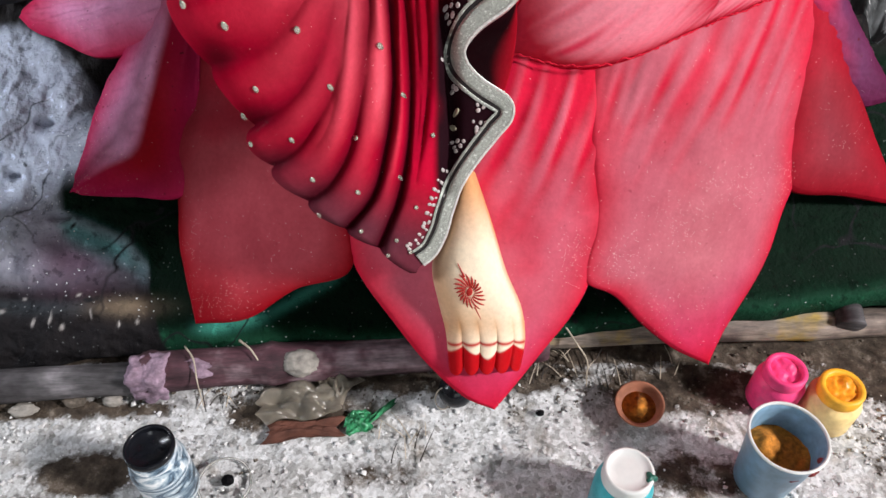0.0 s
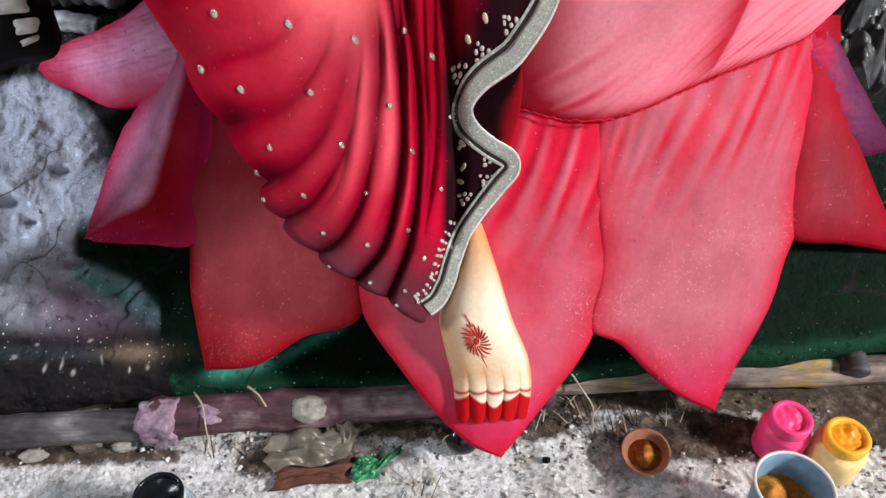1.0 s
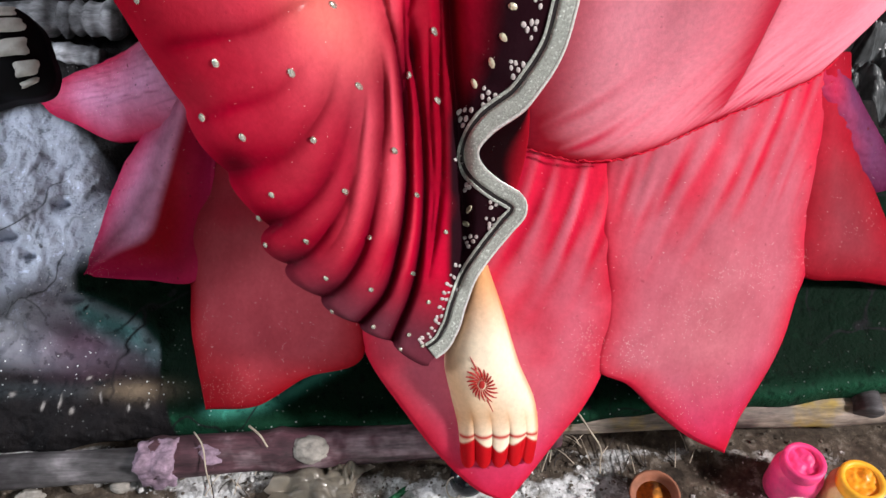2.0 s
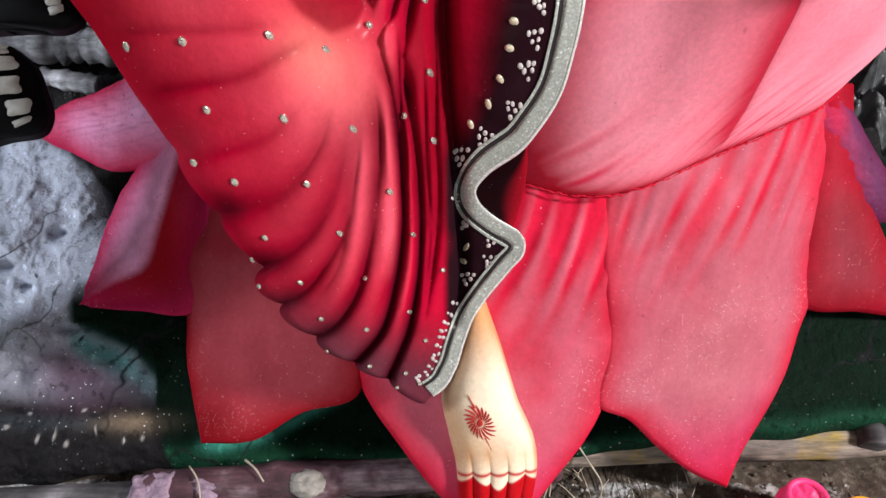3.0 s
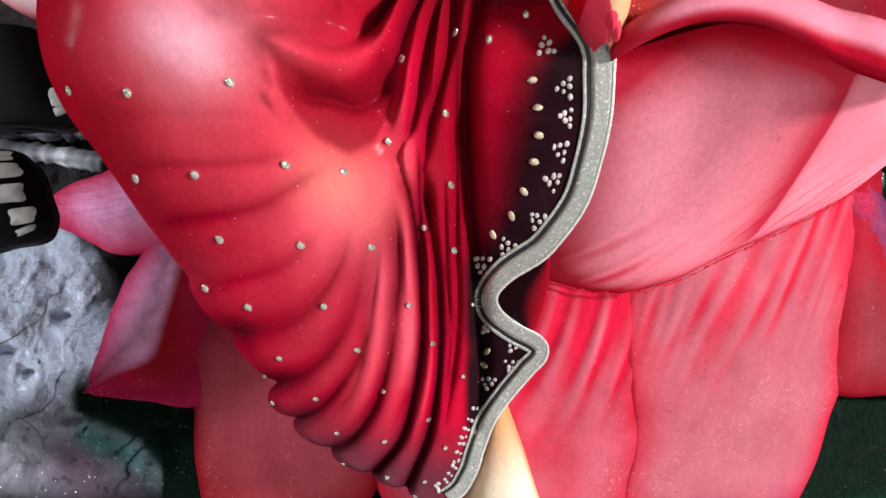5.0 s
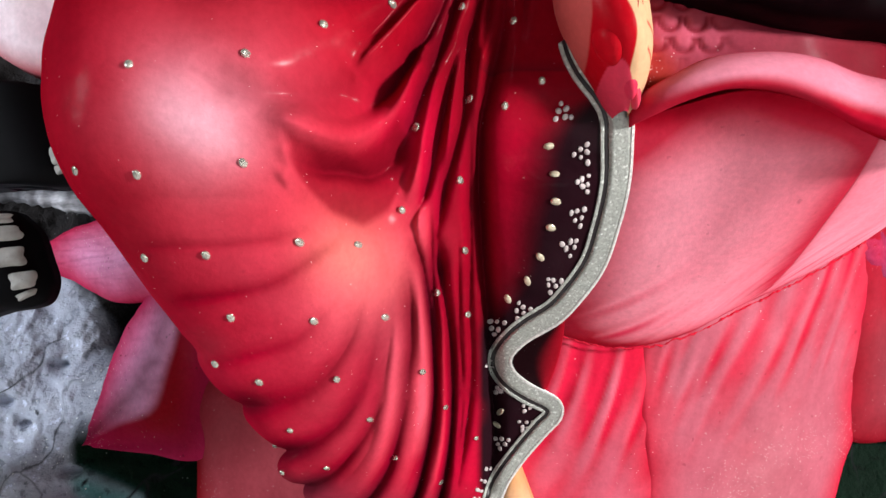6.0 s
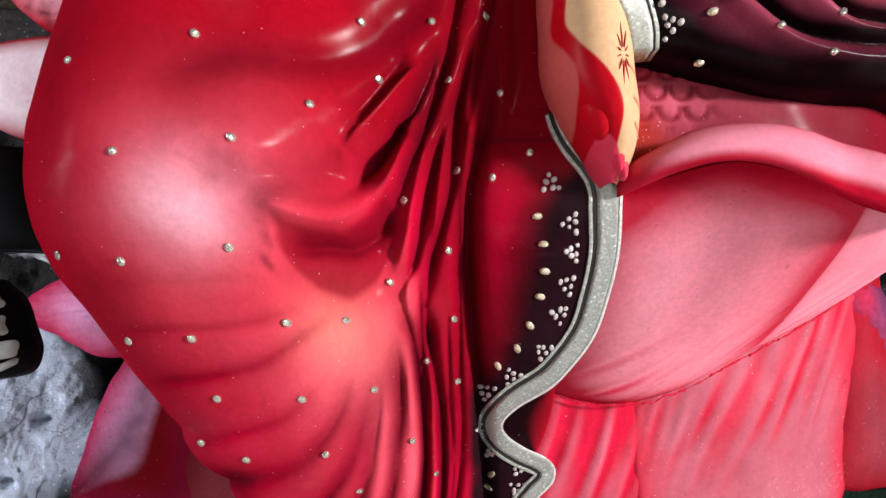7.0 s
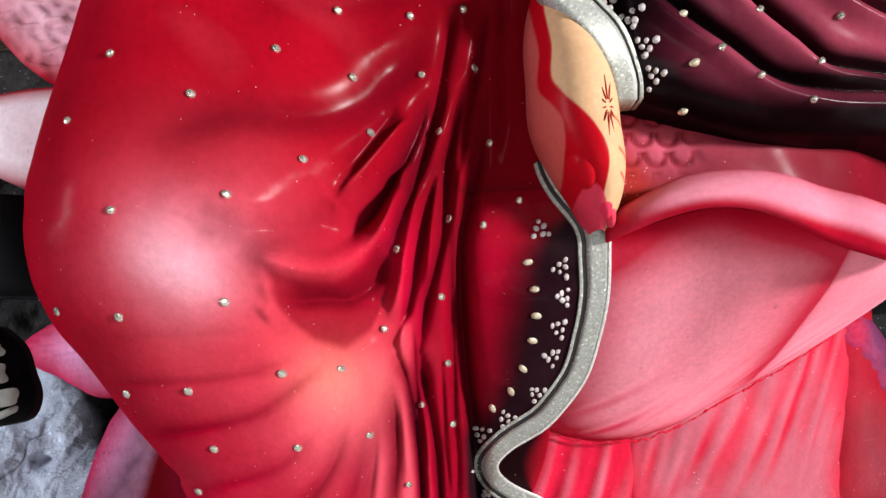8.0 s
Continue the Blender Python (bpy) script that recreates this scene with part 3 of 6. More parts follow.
# the upper ring is one bellied wall, from its foot seam to its lip, parted into two petals
FOOT = [(1.0, 16.6, 12.0), (5.6, 15.0, 12.6), (8.0, 14.3, 12.6), (11.5, 14.1, 12.6), (14.6, 14.8, 12.4), (19.2, 16.9, 12.0), (21.5, 17.9, 11.8), (24.1, 19.0, 11.0), (27, 20.4, 10.2), (29.4, 21.6, 9.2), (31.8, 23.6, 8.4)]
BRIM = [(1.0, 26, 26.5), (4.5, 26.2, 28.4), (8.3, 26.4, 29.2), (13.4, 27.0, 30.8), (16.1, 26.2, 31.3), (20.4, 25.6, 30.8), (22.4, 25.4, 29.8), (24.5, 25.2, 28.0), (27.5, 25.2, 25.8), (30, 25.6, 22.6), (32.6, 26.4, 18.4)]


def by_share(points):
    p = np.asarray(points, float)
    s = np.r_[0, np.cumsum(np.linalg.norm(np.diff(p, axis=0), axis=1))]
    return spline(s / s[-1], p), s / s[-1]


def cup_petal(second, seed):
    """An upper petal: the part of the wall on one side of the parting."""
    foot, fs = by_share(FOOT)
    brim, bs = by_share(BRIM)
    part0 = float(np.interp(20.2, [q[0] for q in FOOT], fs))
    part1 = float(np.interp(19.6, [q[0] for q in BRIM], bs))
    v = np.linspace(0, 1, 150)[:, None]
    k = np.linspace(0, 1, 260 if not second else 160)[None, :]
    part = part0 + (part1 - part0) * v**0.8 + 0.016 * np.sin(np.pi * v) + 0.004 * np.sin(9 * v)
    s = part + (1 - part) * k if second else (part + 0.05) * k
    p = foot(s) * (1 - v[..., None]) + brim(s) * v[..., None]
    a, b, h = p[..., 0], p[..., 1], p[..., 2]
    h = h + 1.7 * np.sin(np.pi * np.clip(v * 0.9 + 0.05, 0, 1)) ** 0.6 * np.clip(s / 0.06, 0, 1) ** 0.5
    h = h - 0.75 * np.exp(-v / 0.022)
    wave = np.sin(2 * np.pi * (11 * (s - 0.42 * v**0.75) + 0.6 * np.sin(9 * s))) + 0.5 * np.sin(2 * np.pi * (24 * (s - 0.40 * v**0.75) + 0.8 * np.sin(13 * s)))
    reach = np.exp(-((v / 0.30) ** 2)) * sstep(s, 0.10, 0.30)
    wave = wave * (0.55 + 0.45 * rumple(a, b, 0.30, 30))
    streak = wave * reach
    h = h + 0.10 * streak + 0.06 * rumple(a, b, 0.4, 9) + 0.03 * rumple(a, b, 1.8, 11)
    d = s - part
    if not second:
        h = h - 0.5 * sstep(d, 0.0, 0.02)
    one = np.ones_like(a)
    blot = 0.20 + 0.09 * rumple(a, b, 0.28, 13) - 0.80 * streak + 0.08 * rumple(a, b, 1.0, 16)
    col = mixn((0.98, 0.33, 0.42), (0.80, 0.055, 0.12), np.clip(1.2 * blot - 0.2, 0, 1))
    # crimson painted edges; towards the brim this also carries the lip's shade
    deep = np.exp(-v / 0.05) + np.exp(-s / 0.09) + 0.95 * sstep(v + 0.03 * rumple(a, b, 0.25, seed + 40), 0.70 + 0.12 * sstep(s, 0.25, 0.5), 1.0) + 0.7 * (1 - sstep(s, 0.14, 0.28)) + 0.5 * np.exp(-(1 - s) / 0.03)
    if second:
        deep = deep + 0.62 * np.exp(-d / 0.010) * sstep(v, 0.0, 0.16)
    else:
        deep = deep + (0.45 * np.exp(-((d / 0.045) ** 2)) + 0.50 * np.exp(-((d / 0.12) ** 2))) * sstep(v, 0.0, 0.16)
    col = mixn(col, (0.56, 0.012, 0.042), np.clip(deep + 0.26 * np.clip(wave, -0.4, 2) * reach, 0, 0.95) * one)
    # long faint strokes of the wide brush
    brush = rumple(2.6 * (a - 0.55 * b), 0.25 * b, 0.5, seed + 60)
    col = mixn(col, (0.98, 0.42, 0.50), np.clip(0.20 * brush, 0, 0.25) * (1 - np.clip(deep, 0, 1)))
    col = mixn(col, (0.66, 0.055, 0.115), np.clip(-0.30 * brush - 0.05, 0, 0.35) * (1 - np.clip(deep, 0, 1)))
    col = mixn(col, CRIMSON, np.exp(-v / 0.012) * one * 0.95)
    col = mixn(col, (0.40, 0.004, 0.018), sstep(v + 0.02 * rumple(a, b, 0.5, seed), 0.90, 0.98))
    bd = Build()
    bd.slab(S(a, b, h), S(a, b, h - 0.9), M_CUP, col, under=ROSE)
    return bd.object("petal", lotus, placed=True)


# lower ring
petal([(-10, 16), (-9, 6), (-7.5, -1.4), (-4, -6.4), (-1.1, -10), (2.2, -12.8), (4.4, -13.7)],
      [(12.0, 16.5), (12.9, 8.5), (13.6, 2.1), (12.7, -2.9), (11.1, -5.9), (8.6, -8.9), (6.1, -11.8), (4.4, -13.7)], seed=2, bulge=0.6, ribs=0.09, lift=-0.05, root=1.15, rim=0.34, edge=(0.52, 0.007, 0.032))
petal([(11.2, 16.5), (12.0, 8.5), (12.8, 2.1), (12.4, -2.9), (14.9, -4.0), (18.2, -6.9), (21.5, -9.3), (25.0, -10.9)],
      [(32.3, 25.5), (31.9, 14.4), (31.9, 9.8), (32.3, 5.9), (31.7, 3.8), (30.3, -1.6), (27.7, -6.2), (25.0, -10.9)], seed=3, bulge=0.8, ribs=0.13, root=0.62, dusk=0.6, tint=(0.47, 0.112, 0.155), rim=0.34, edge=(0.50, 0.008, 0.034))
petal([(29.5, 23.5), (30.5, 14.4), (31.5, 5.9), (38.9, 5.1), (45.2, 4.3)],
      [(34, 24.5), (36.1, 17.6), (39.1, 13.8), (43.2, 7.9), (45.2, 4.3)], seed=4, lift=-0.3, tint=(0.22, 0.050, 0.066), tip=(0.19, 0.008, 0.022), edge=(0.27, 0.003, 0.013), rim=0.85)
petal([(-22, 24), (-23.2, 14.7), (-25.4, 10), (-25.0, 5), (-24.2, -0.5), (-22.8, -6.9)],
      [(-8, 14), (-8, 4), (-8.0, -1.9), (-12.8, -3.5), (-17.7, -6.3), (-22.8, -6.9)], seed=5, tint=(0.43, 0.064, 0.085), tip=(0.38, 0.020, 0.030), edge=(0.30, 0.003, 0.010), rim=0.34,
      extra=lambda a, b, u, v: -1.3 * np.exp(-((u / 0.09) ** 2)) * (1 - sstep(v, 0.62, 0.78)))
# lilac face and dark crimson flank: paint plus the side light's contrast in colour
petal([(-26, 23), (-30.9, 18.4), (-33.2, 15.4), (-35.2, 10.4), (-36.9, 5.4)],
      [(-21.5, 22), (-22.3, 10), (-23.5, 5.2), (-30.0, 5.0), (-36.9, 5.4)], seed=6, tint=LILAC, tip=(0.62, 0.06, 0.16), lift=0.0, bulge=0.6, rough=0.13, root=0.1, rim=0.50, flank=(0.31, 0.004, 0.012), edge=(0.46, 0.014, 0.085),
      extra=lambda a, b, u, v: (1.8 * np.exp(-((u - 0.45) / 0.2) ** 2) - 1.0 * np.exp(-((u - 0.8) / 0.15) ** 2)) * (1 - v) ** 0.7)
petal([(-26, 30.5), (-31.0, 28.2), (-35.0, 27.0), (-40.6, 25.6), (-42.6, 24.4), (-42.9, 23.4)],
      [(-24, 17.5), (-29, 18.6), (-34.0, 18.8), (-38.6, 20.9), (-41.6, 22.2), (-42.9, 23.4)], seed=7, tint=LILAC, tip=(0.62, 0.07, 0.17), lift=0.5, bulge=1.4, rough=0.14, root=0.15, rim=0.50, edge=(0.50, 0.016, 0.075),
      extra=lambda a, b, u, v: -0.8 * np.exp(-((u - 1) / 0.16) ** 2) * (1 - v))
petal([(28, 27.5), (32.4, 24.6), (35.2, 21.9), (37.6, 19.8), (44, 14.5)], [(29, 20), (33, 18.0), (35.6, 15.2), (38, 13.6), (44, 14.5)], seed=8, tint=(0.13, 0.036, 0.095), tip=(0.12, 0.035, 0.09), edge=(0.10, 0.012, 0.05), lift=-0.5, rough=0.1, root=0.9)

# upper ring: cupped petals whose lips turn outwards
cup_petal(False, 9)
cup_petal(True, 10)


def seam():
    """The crumbly roll of clay squeezed out along the foot of the upper ring."""
    foot = by_share(FOOT)[0]
    s = np.linspace(0.10, 0.99, 420)
    q = foot(s)
    rs = np.random.RandomState(5)
    jag = np.convolve(rs.randn(424), np.ones(5) / 5, "valid")
    bd = Build()
    pts = S(q[:, 0], q[:, 1] - 0.12 + 0.10 * jag, q[:, 2] + 0.75 + 0.12 * jag)
    bd.tube(pts, 0.0006 * (1 + 0.7 * np.clip(np.convolve(rs.randn(422), np.ones(3) / 3, "valid"), -1, 1.5)), M_CUP, (0.55, 0.016, 0.04), k=7)
    return bd.object("seam", lotus, placed=True)


seam()


def lip():
    """The tongue of the upper petal that curls outwards over the wall."""
    bd = Build()
    n = 120
    edge = along([(7.3, 25.7, 29.6), (8.3, 26.0, 30.8), (9.7, 26.4, 31.8), (11.7, 26.7, 32.6), (14.0, 26.5, 32.8), (15.9, 25.9, 32.6), (18.0, 25.0, 32.0), (20.4, 24.1, 31.8), (22.8, 23.5, 31.4), (24.6, 23.8, 30.4)], n)
    back = along([(7.2, 27.0, 29.4), (8.0, 27.4, 30.6), (9.1, 27.9, 31.2), (10.6, 28.6, 31.4), (13.6, 29.0, 31.4), (16.5, 28.7, 31.2), (18.7, 28.0, 30.8), (20.6, 27.2, 31.3), (22.8, 26.2, 31.0), (24.8, 24.4, 30.2)], n)
    v = np.linspace(0, 1, 26)[:, None]
    p = edge[None] * (1 - v[..., None]) + back[None] * v[..., None]
    p[..., 2] += 0.75 * np.sin(np.pi * np.clip(v, 0, 1)) ** 0.6 + 0.06 * rumple(p[..., 0], p[..., 1], 0.9, 3)
    lowp = p.copy()
    lowp[..., 2] -= 1.3 + 0.5 * (1 - v)
    lowp[..., 1] += 0.5 * (1 - v)
    one = np.ones((1, n))
    blot = 0.12 * rumple(p[..., 0], p[..., 1], 0.6, 5)
    col = mixn((0.42, 0.006, 0.024), (0.78, 0.27, 0.36), np.clip(sstep(v + blot, 0.08, 0.36) * one, 0, 1))
    col = mixn(col, (0.62, 0.10, 0.16), np.clip(0.5 * sstep(v, 0.55, 0.95) * one + 2 * np.clip(blot, 0, 0.2), 0, 1))
    col = mixn(col, (0.50, 0.016, 0.04), np.clip(1 - sstep(edge[None, :, 0] + 1.5 * v + 4 * blot, 8.2, 11.4) + 0.6 * sstep(v, 0.86, 1.0), 0, 1) * one)
    bd.slab(S(p[..., 0], p[..., 1], p[..., 2]), S(lowp[..., 0], lowp[..., 1], lowp[..., 2]), M_CUP, col, under=(0.42, 0.005, 0.022))
    return bd.object("petal_lip", lotus, placed=True)


lip()


def seat():
    """The lotus heart on which the figure sits."""
    bd = Build()
    a, v = np.meshgrid(np.linspace(5, 34, 180), np.linspace(0, 1, 100))
    b = 27 + 12 * v
    h = 28.6 - 0.018 * (a - 8) ** 2 * sstep(a, 8, 30) + 1.5 * v + 0.25 * rumple(a, b, 0.9, 4) 
    # pressed scale marks beside the foot
    row = np.floor(b / 1.1)
    ca, cb = a / 1.5 + 0.5 * (row % 2), b / 1.1
    r = np.hypot((ca - np.floor(ca) - 0.5) * 1.5, (cb - row - 0.9) * 1.1)
    mark = np.exp(-(((r - 0.62) / 0.14) ** 2)) * (1 - sstep(a, 11.5, 14)) * sstep(b, 29, 30.5)
    h = h - 0.22 * mark
    pale = 1.0 * np.exp(-(((a - 11.0) / 2.5) ** 2) - (((b - 31.0) / 1.6) ** 2)) + 0.10 * np.exp(-(((b - 29.4 + 0.1 * (a - 14)) / 0.8) ** 2)) * sstep(a, 11, 14)
    col = mixn((0.17, 0.003, 0.012), (0.56, 0.11, 0.17), np.clip(pale + 0.18 * rumple(a, b, 0.6, 8), 0, 1))
    col = mixn(col, (0.52, 0.045, 0.02), np.clip(np.exp(-(((a - 8.9) / 1.3) ** 2) - (((b - 28.9) / 1.5) ** 2)) * (0.9 + 0.3 * rumple(a, b, 2.2, 14)), 0, 1))
    col = mixn(col, (0.20, 0.004, 0.012), 0.8 * mark)
    bd.slab(S(a, b, h), S(a, b, h - 22), M_PETAL, with_dust(col, a, b))
    return bd.object("lotus_heart", lotus, label="rough crimson and orange painted lotus heart", placed=True)


seat()


def core():
    bd = Build()
    a, v = np.meshgrid(np.linspace(-21, 29, 60), np.linspace(0, 1, 40))
    b = 4 + 24 * v
    h = low_h(a, b) - 1.6
    top = S(a, b, h)
    low = top.copy()
    low[..., 2] = 0.02
    low[..., 1] = np.maximum(low[..., 1], 0.52) + 0.1
    bd.slab(top, low, M_PETAL, (0.22, 0.008, 0.014))
    return bd.object("lotus_core", lotus, placed=True)


core()
# upper ring seen past the knee; strong side light is in its pale tints
petal([(-20, 50, 22), (-26, 50.5, 21), (-30, 50.5, 20), (-36, 50, 18)], [(-20, 38.6, 21), (-25.5, 39.0, 20.5), (-29.0, 41.0, 20), (-36, 50, 18)],
      seed=12, tint=(0.92, 0.50, 0.60), tip=(0.90, 0.45, 0.58), bulge=1.0, rough=0.30, root=0.6, thick=2.5, rim=0.42)
petal([(-20, 40.6, 20), (-26, 40.0, 20), (-31, 39.9, 19.5), (-38, 38.5, 18)], [(-20, 31.4, 19), (-26.5, 32.6, 19), (-31, 33.6, 18.5), (-38, 38.5, 18)],
      seed=13, tint=(0.97, 0.80, 0.86), tip=(0.97, 0.80, 0.86), bulge=1.2, root=0.1, thick=2.8, rim=0.14)


# ---- the seated statue: one painted clay mesh ----
KNEE = spline([-5, -4, 0, 4, 8, 12, 16, 20, 24, 28, 32, 36, 40, 46], [11.6, 12.5, 15.5, 18.8, 22.8, 27.4, 31.6, 35.2, 37.4, 37.9, 37.4, 37.0, 37.2, 37.4])
LAP = spline([-5, -4, 0, 4, 8, 12, 16, 20, 24, 28, 32, 36, 40, 46], [8.0, 8.8, 11.4, 13.6, 15.4, 18.2, 22.3, 25.7, 28.3, 30.0, 30.7, 31.1, 31.9, 33.0])
SHIFT = spline([-5, 0, 10, 14, 20, 30, 46], [-3.5, -3.5, -4, -4.8, -6.8, -6.8, -6.0])
LEFT = spline([-2.4, 2, 8, 12, 14.2, 17.2, 20.0, 22.4, 25.4, 29, 32, 36, 40, 46],
              [-2.4, -8.0, -12.6, -14.6, -15.8, -17.5, -19.0, -20.6, -21.65, -21.95, -21.7, -20.9, -19.8, -18.4])
RIGHT = spline([-2.4, -1.3, -0.8, 0.7, 2.9, 5, 6.6, 8.3, 9.5, 10.8, 11.6, 12.5, 13.5, 14.5, 15.8, 17, 18.3, 20.9, 23.2, 24.9, 26.7, 27.6, 28.3, 28.9, 29.6, 30.6, 33, 36, 40, 46],
               [-2.3, -1.7, -1.0, 0.0, 0.7, 1.5, 2.6, 4.0, 4.95, 4.5, 3.0, 1.8, 1.4, 2.2, 4.3, 5.4, 6.3, 7.1, 7.45, 7.45, 7.3, 6.9, 6.2, 5.3, 4.6, 4.0, 3.3, 3.6, 4.6, 6.0])

NOOKS = np.array([-1.95, 0.1, 1.5, 3.5, 5.75, 8.2, 11.3, 14.2])
HEM = spline(NOOKS, [-2.5, -4.9, -7.2, -9.7, -11.7, -12.4, -14.3, -15.9])


def left_edge(b):
    """The cloth's outer edge, scalloped where the pleats end in the hem."""
    k = np.clip(np.searchsorted(NOOKS, b) - 1, 0, len(NOOKS) - 2)
    t = np.clip((b - NOOKS[k]) / (NOOKS[k + 1] - NOOKS[k]), 0, 1)
    scallop = HEM(b) - np.interp(k, [0, 3, 4, 5, 6], [0.45, 0.7, 0.95, 0.55, 0.45]) * np.sin(np.pi * t) ** 0.7
    return scallop + (LEFT(b) - scallop) * sstep(b, 14.0, 15.2)


GROOVES = []


def groove(points, depth, width, fold_shade=1.0, tail=0.35, lead=0.22):
    GROOVES.append((along(points, 220), depth, width, fold_shade, tail, lead))


# pleats fanning down to the hem
groove([(-6.5, 18.4), (-7.2, 15.8), (-8.3, 13.9), (-10.4, 12.1), (-12.2, 11.4), (-14.3, 11.2)], 0.70, 0.62, 0.50, 1.2, 0.35)
groove([(-5.9, 18.0), (-6.6, 14.3), (-7.7, 11.6), (-9.0, 10.0), (-10.6, 8.9), (-12.5, 8.2)], 0.85, 0.58, 0.60, 1.3, 0.35)
groove([(-5.4, 20.0), (-5.5, 17.0), (-6.1, 13.0), (-7.0, 10.2), (-8.1, 8.5), (-9.7, 6.8), (-11.7, 5.75)], 0.85, 0.50, 0.60, 1.3, 0.35)
groove([(-4.75, 20.0), (-4.6, 15.1), (-5.0, 12.2), (-5.6, 9.2), (-6.5, 6.6), (-8.0, 4.5), (-9.7, 3.45)], 1.05, 0.46, 0.80, 1.1)
groove([(-4.35, 21.3), (-3.8, 18.4), (-3.4, 15.0), (-3.4, 11.0), (-4.0, 7.3), (-5.15, 3.8), (-7.2, 1.45)], 1.5, 0.38, 1.0, 1.0, 0.10)
groove([(-3.0, 20.8), (-2.7, 17.9), (-2.3, 14.4), (-2.25, 11.9), (-2.45, 8.2), (-3.15, 4.25), (-4.9, 0.1)], 1.5, 0.36, 1.0, 1.0, 0.10)
groove([(-1.0, 27.2), (-1.1, 24.0), (-1.1, 20.0), (-1.1, 16.0), (-1.0, 14.3), (-1.1, 11.0), (-1.5, 7.9), (-2.0, 5.0)], 0.7, 0.26, 0.7)
groove([(-7.3, 12.8), (-8.6, 11.0), (-10.6, 10.0)], 0.18, 0.4, 0.35)
groove([(-6.6, 10.4), (-7.6, 7.9), (-9.6, 5.6)], 0.18, 0.4, 0.35)
# thin folds pressed between the standing pleats
groove([(-4.0, 14.0), (-4.1, 10.5), (-4.7, 7.0), (-5.8, 4.2)], 0.30, 0.22, 0.4)
groove([(-3.3, 22.5), (-3.3, 18.5), (-2.95, 14.0)], 0.5, 0.20, 0.6)
groove([(-1.8, 21.0), (-1.75, 16.0), (-1.6, 11.0), (-2.0, 6.5)], 0.45, 0.22, 0.5)
groove([(-5.0, 19.0), (-5.0, 15.5), (-5.5, 11.5)], 0.35, 0.25, 0.35)
groove([(-6.9, 17.0), (-7.9, 14.6), (-9.6, 13.0)], 0.22, 0.35, 0.25)
# the deep fold beside the border
groove([(1.6, 37), (0.9, 33), (0.6, 30.6), (0.0, 28.3), (-0.5, 26.4), (-0.6, 24.0), (-0.45, 21.0), (-0.3, 18.9), (0.1, 15.2), (0.4, 11.8), (0.6, 8.0), (0.2, 4.5)], 1.7, 0.45, 1.0, 0.35, 0.42)
# the swag: its hanging crease, its rim with a painted highlight, the pocket beneath
groove([(-15.2, 28.9), (-13.4, 30.6), (-11.6, 31.3), (-9.3, 31.5), (-7.4, 31.7), (-5.8, 32.4), (-3.9, 34.3), (-1.8, 36.7)], 0.42, 0.95, 1.3)
groove([(-10.6, 25.2), (-9.3, 24.5), (-8.0, 24.3), (-6.8, 24.5), (-5.5, 25.4), (-4.4, 26.9), (-3.4, 28.8)], -1.3, 0.80, 0.0)
groove([(-10.0, 24.7), (-9.2, 24.3), (-8.0, 24.0), (-6.9, 24.1), (-5.6, 25.0), (-4.5, 26.4), (-3.5, 28.2)], -0.45, 0.28, 0.9, 0.8)
groove([(-9.6, 22.9), (-8.6, 22.9), (-7.6, 23.1), (-6.5, 23.2), (-5.4, 24.0), (-4.4, 25.6)], 1.7, 0.55, 0.9)
groove([(-9.2, 22.2), (-8.0, 21.1), (-6.7, 20.9), (-5.5, 22.0), (-4.4, 24.0)], 0.7, 0.9, 0.1)
groove([(-10.0, 21.9), (-9.3, 22.6), (-9.7, 23.5)], -0.35, 0.45, 0.0)
groove([(-13.4, 26.6), (-11.6, 26.0), (-10.4, 25.8), (-9.4, 25.9), (-7.9, 26.5), (-6.5, 27.3)], 0.55, 0.75, 0.55)
# pull lines gathered above the swag, each crest lightened in colour
groove([(-3.4, 33.0), (-4.9, 30.9), (-6.4, 28.9)], 0.45, 0.45, 0.7)
groove([(-2.6, 32.5), (-3.06, 31.98), (-4.57, 30.09), (-6.07, 28.16), (-6.6, 27.5)], -0.75, 0.30, 0.2)
groove([(-1.75, 34.0), (-2.7, 31.4), (-3.8, 29.2), (-4.8, 27.5), (-6.0, 26.2)], 1.0, 0.40, 0.9)
groove([(-3.0, 30.2), (-3.46, 28.97), (-4.03, 27.04), (-4.86, 25.52)], -0.6, 0.28, 0.2)
groove([(-1.0, 34.4), (-2.5, 29.9), (-3.7, 26.9), (-4.5, 25.2)], 1.0, 0.34, 0.95)
groove([(-2.4, 29.0), (-2.87, 27.66), (-3.48, 25.48), (-4.15, 22.99), (-4.7, 22.1)], -0.6, 0.30, 0.2, 0.0)
groove([(-0.8, 32.0), (-2.1, 28.0), (-2.85, 25.2), (-3.6, 22.6), (-4.4, 21.0)], 0.9, 0.30, 0.9)
groove([(-1.3, 31.0), (-1.92, 27.71), (-2.18, 25.8), (-2.4, 23.5)], -0.55, 0.25, 0.2)
groove([(0.2, 35.0), (-1.0, 30.2), (-1.5, 26.3), (-2.5, 23.0), (-3.0, 20.5)], 1.0, 0.30, 0.95)
groove([(-0.2, 30.5), (-0.75, 26.2), (-0.85, 23.0)], -0.4, 0.25, 0.2)
groove([(-0.4, 38.5), (-1.0, 35.5), (-1.6, 32.8)], 0.6, 0.35, 0.8)
groove([(1.5, 39.0), (0.9, 36.0), (0.1, 32.5), (-0.4, 29.8)], 0.6, 0.28, 0.6)
groove([(2.4, 40), (2.0, 36), (1.9, 33.0), (1.6, 30.2)], 0.35, 0.3, 0.5)
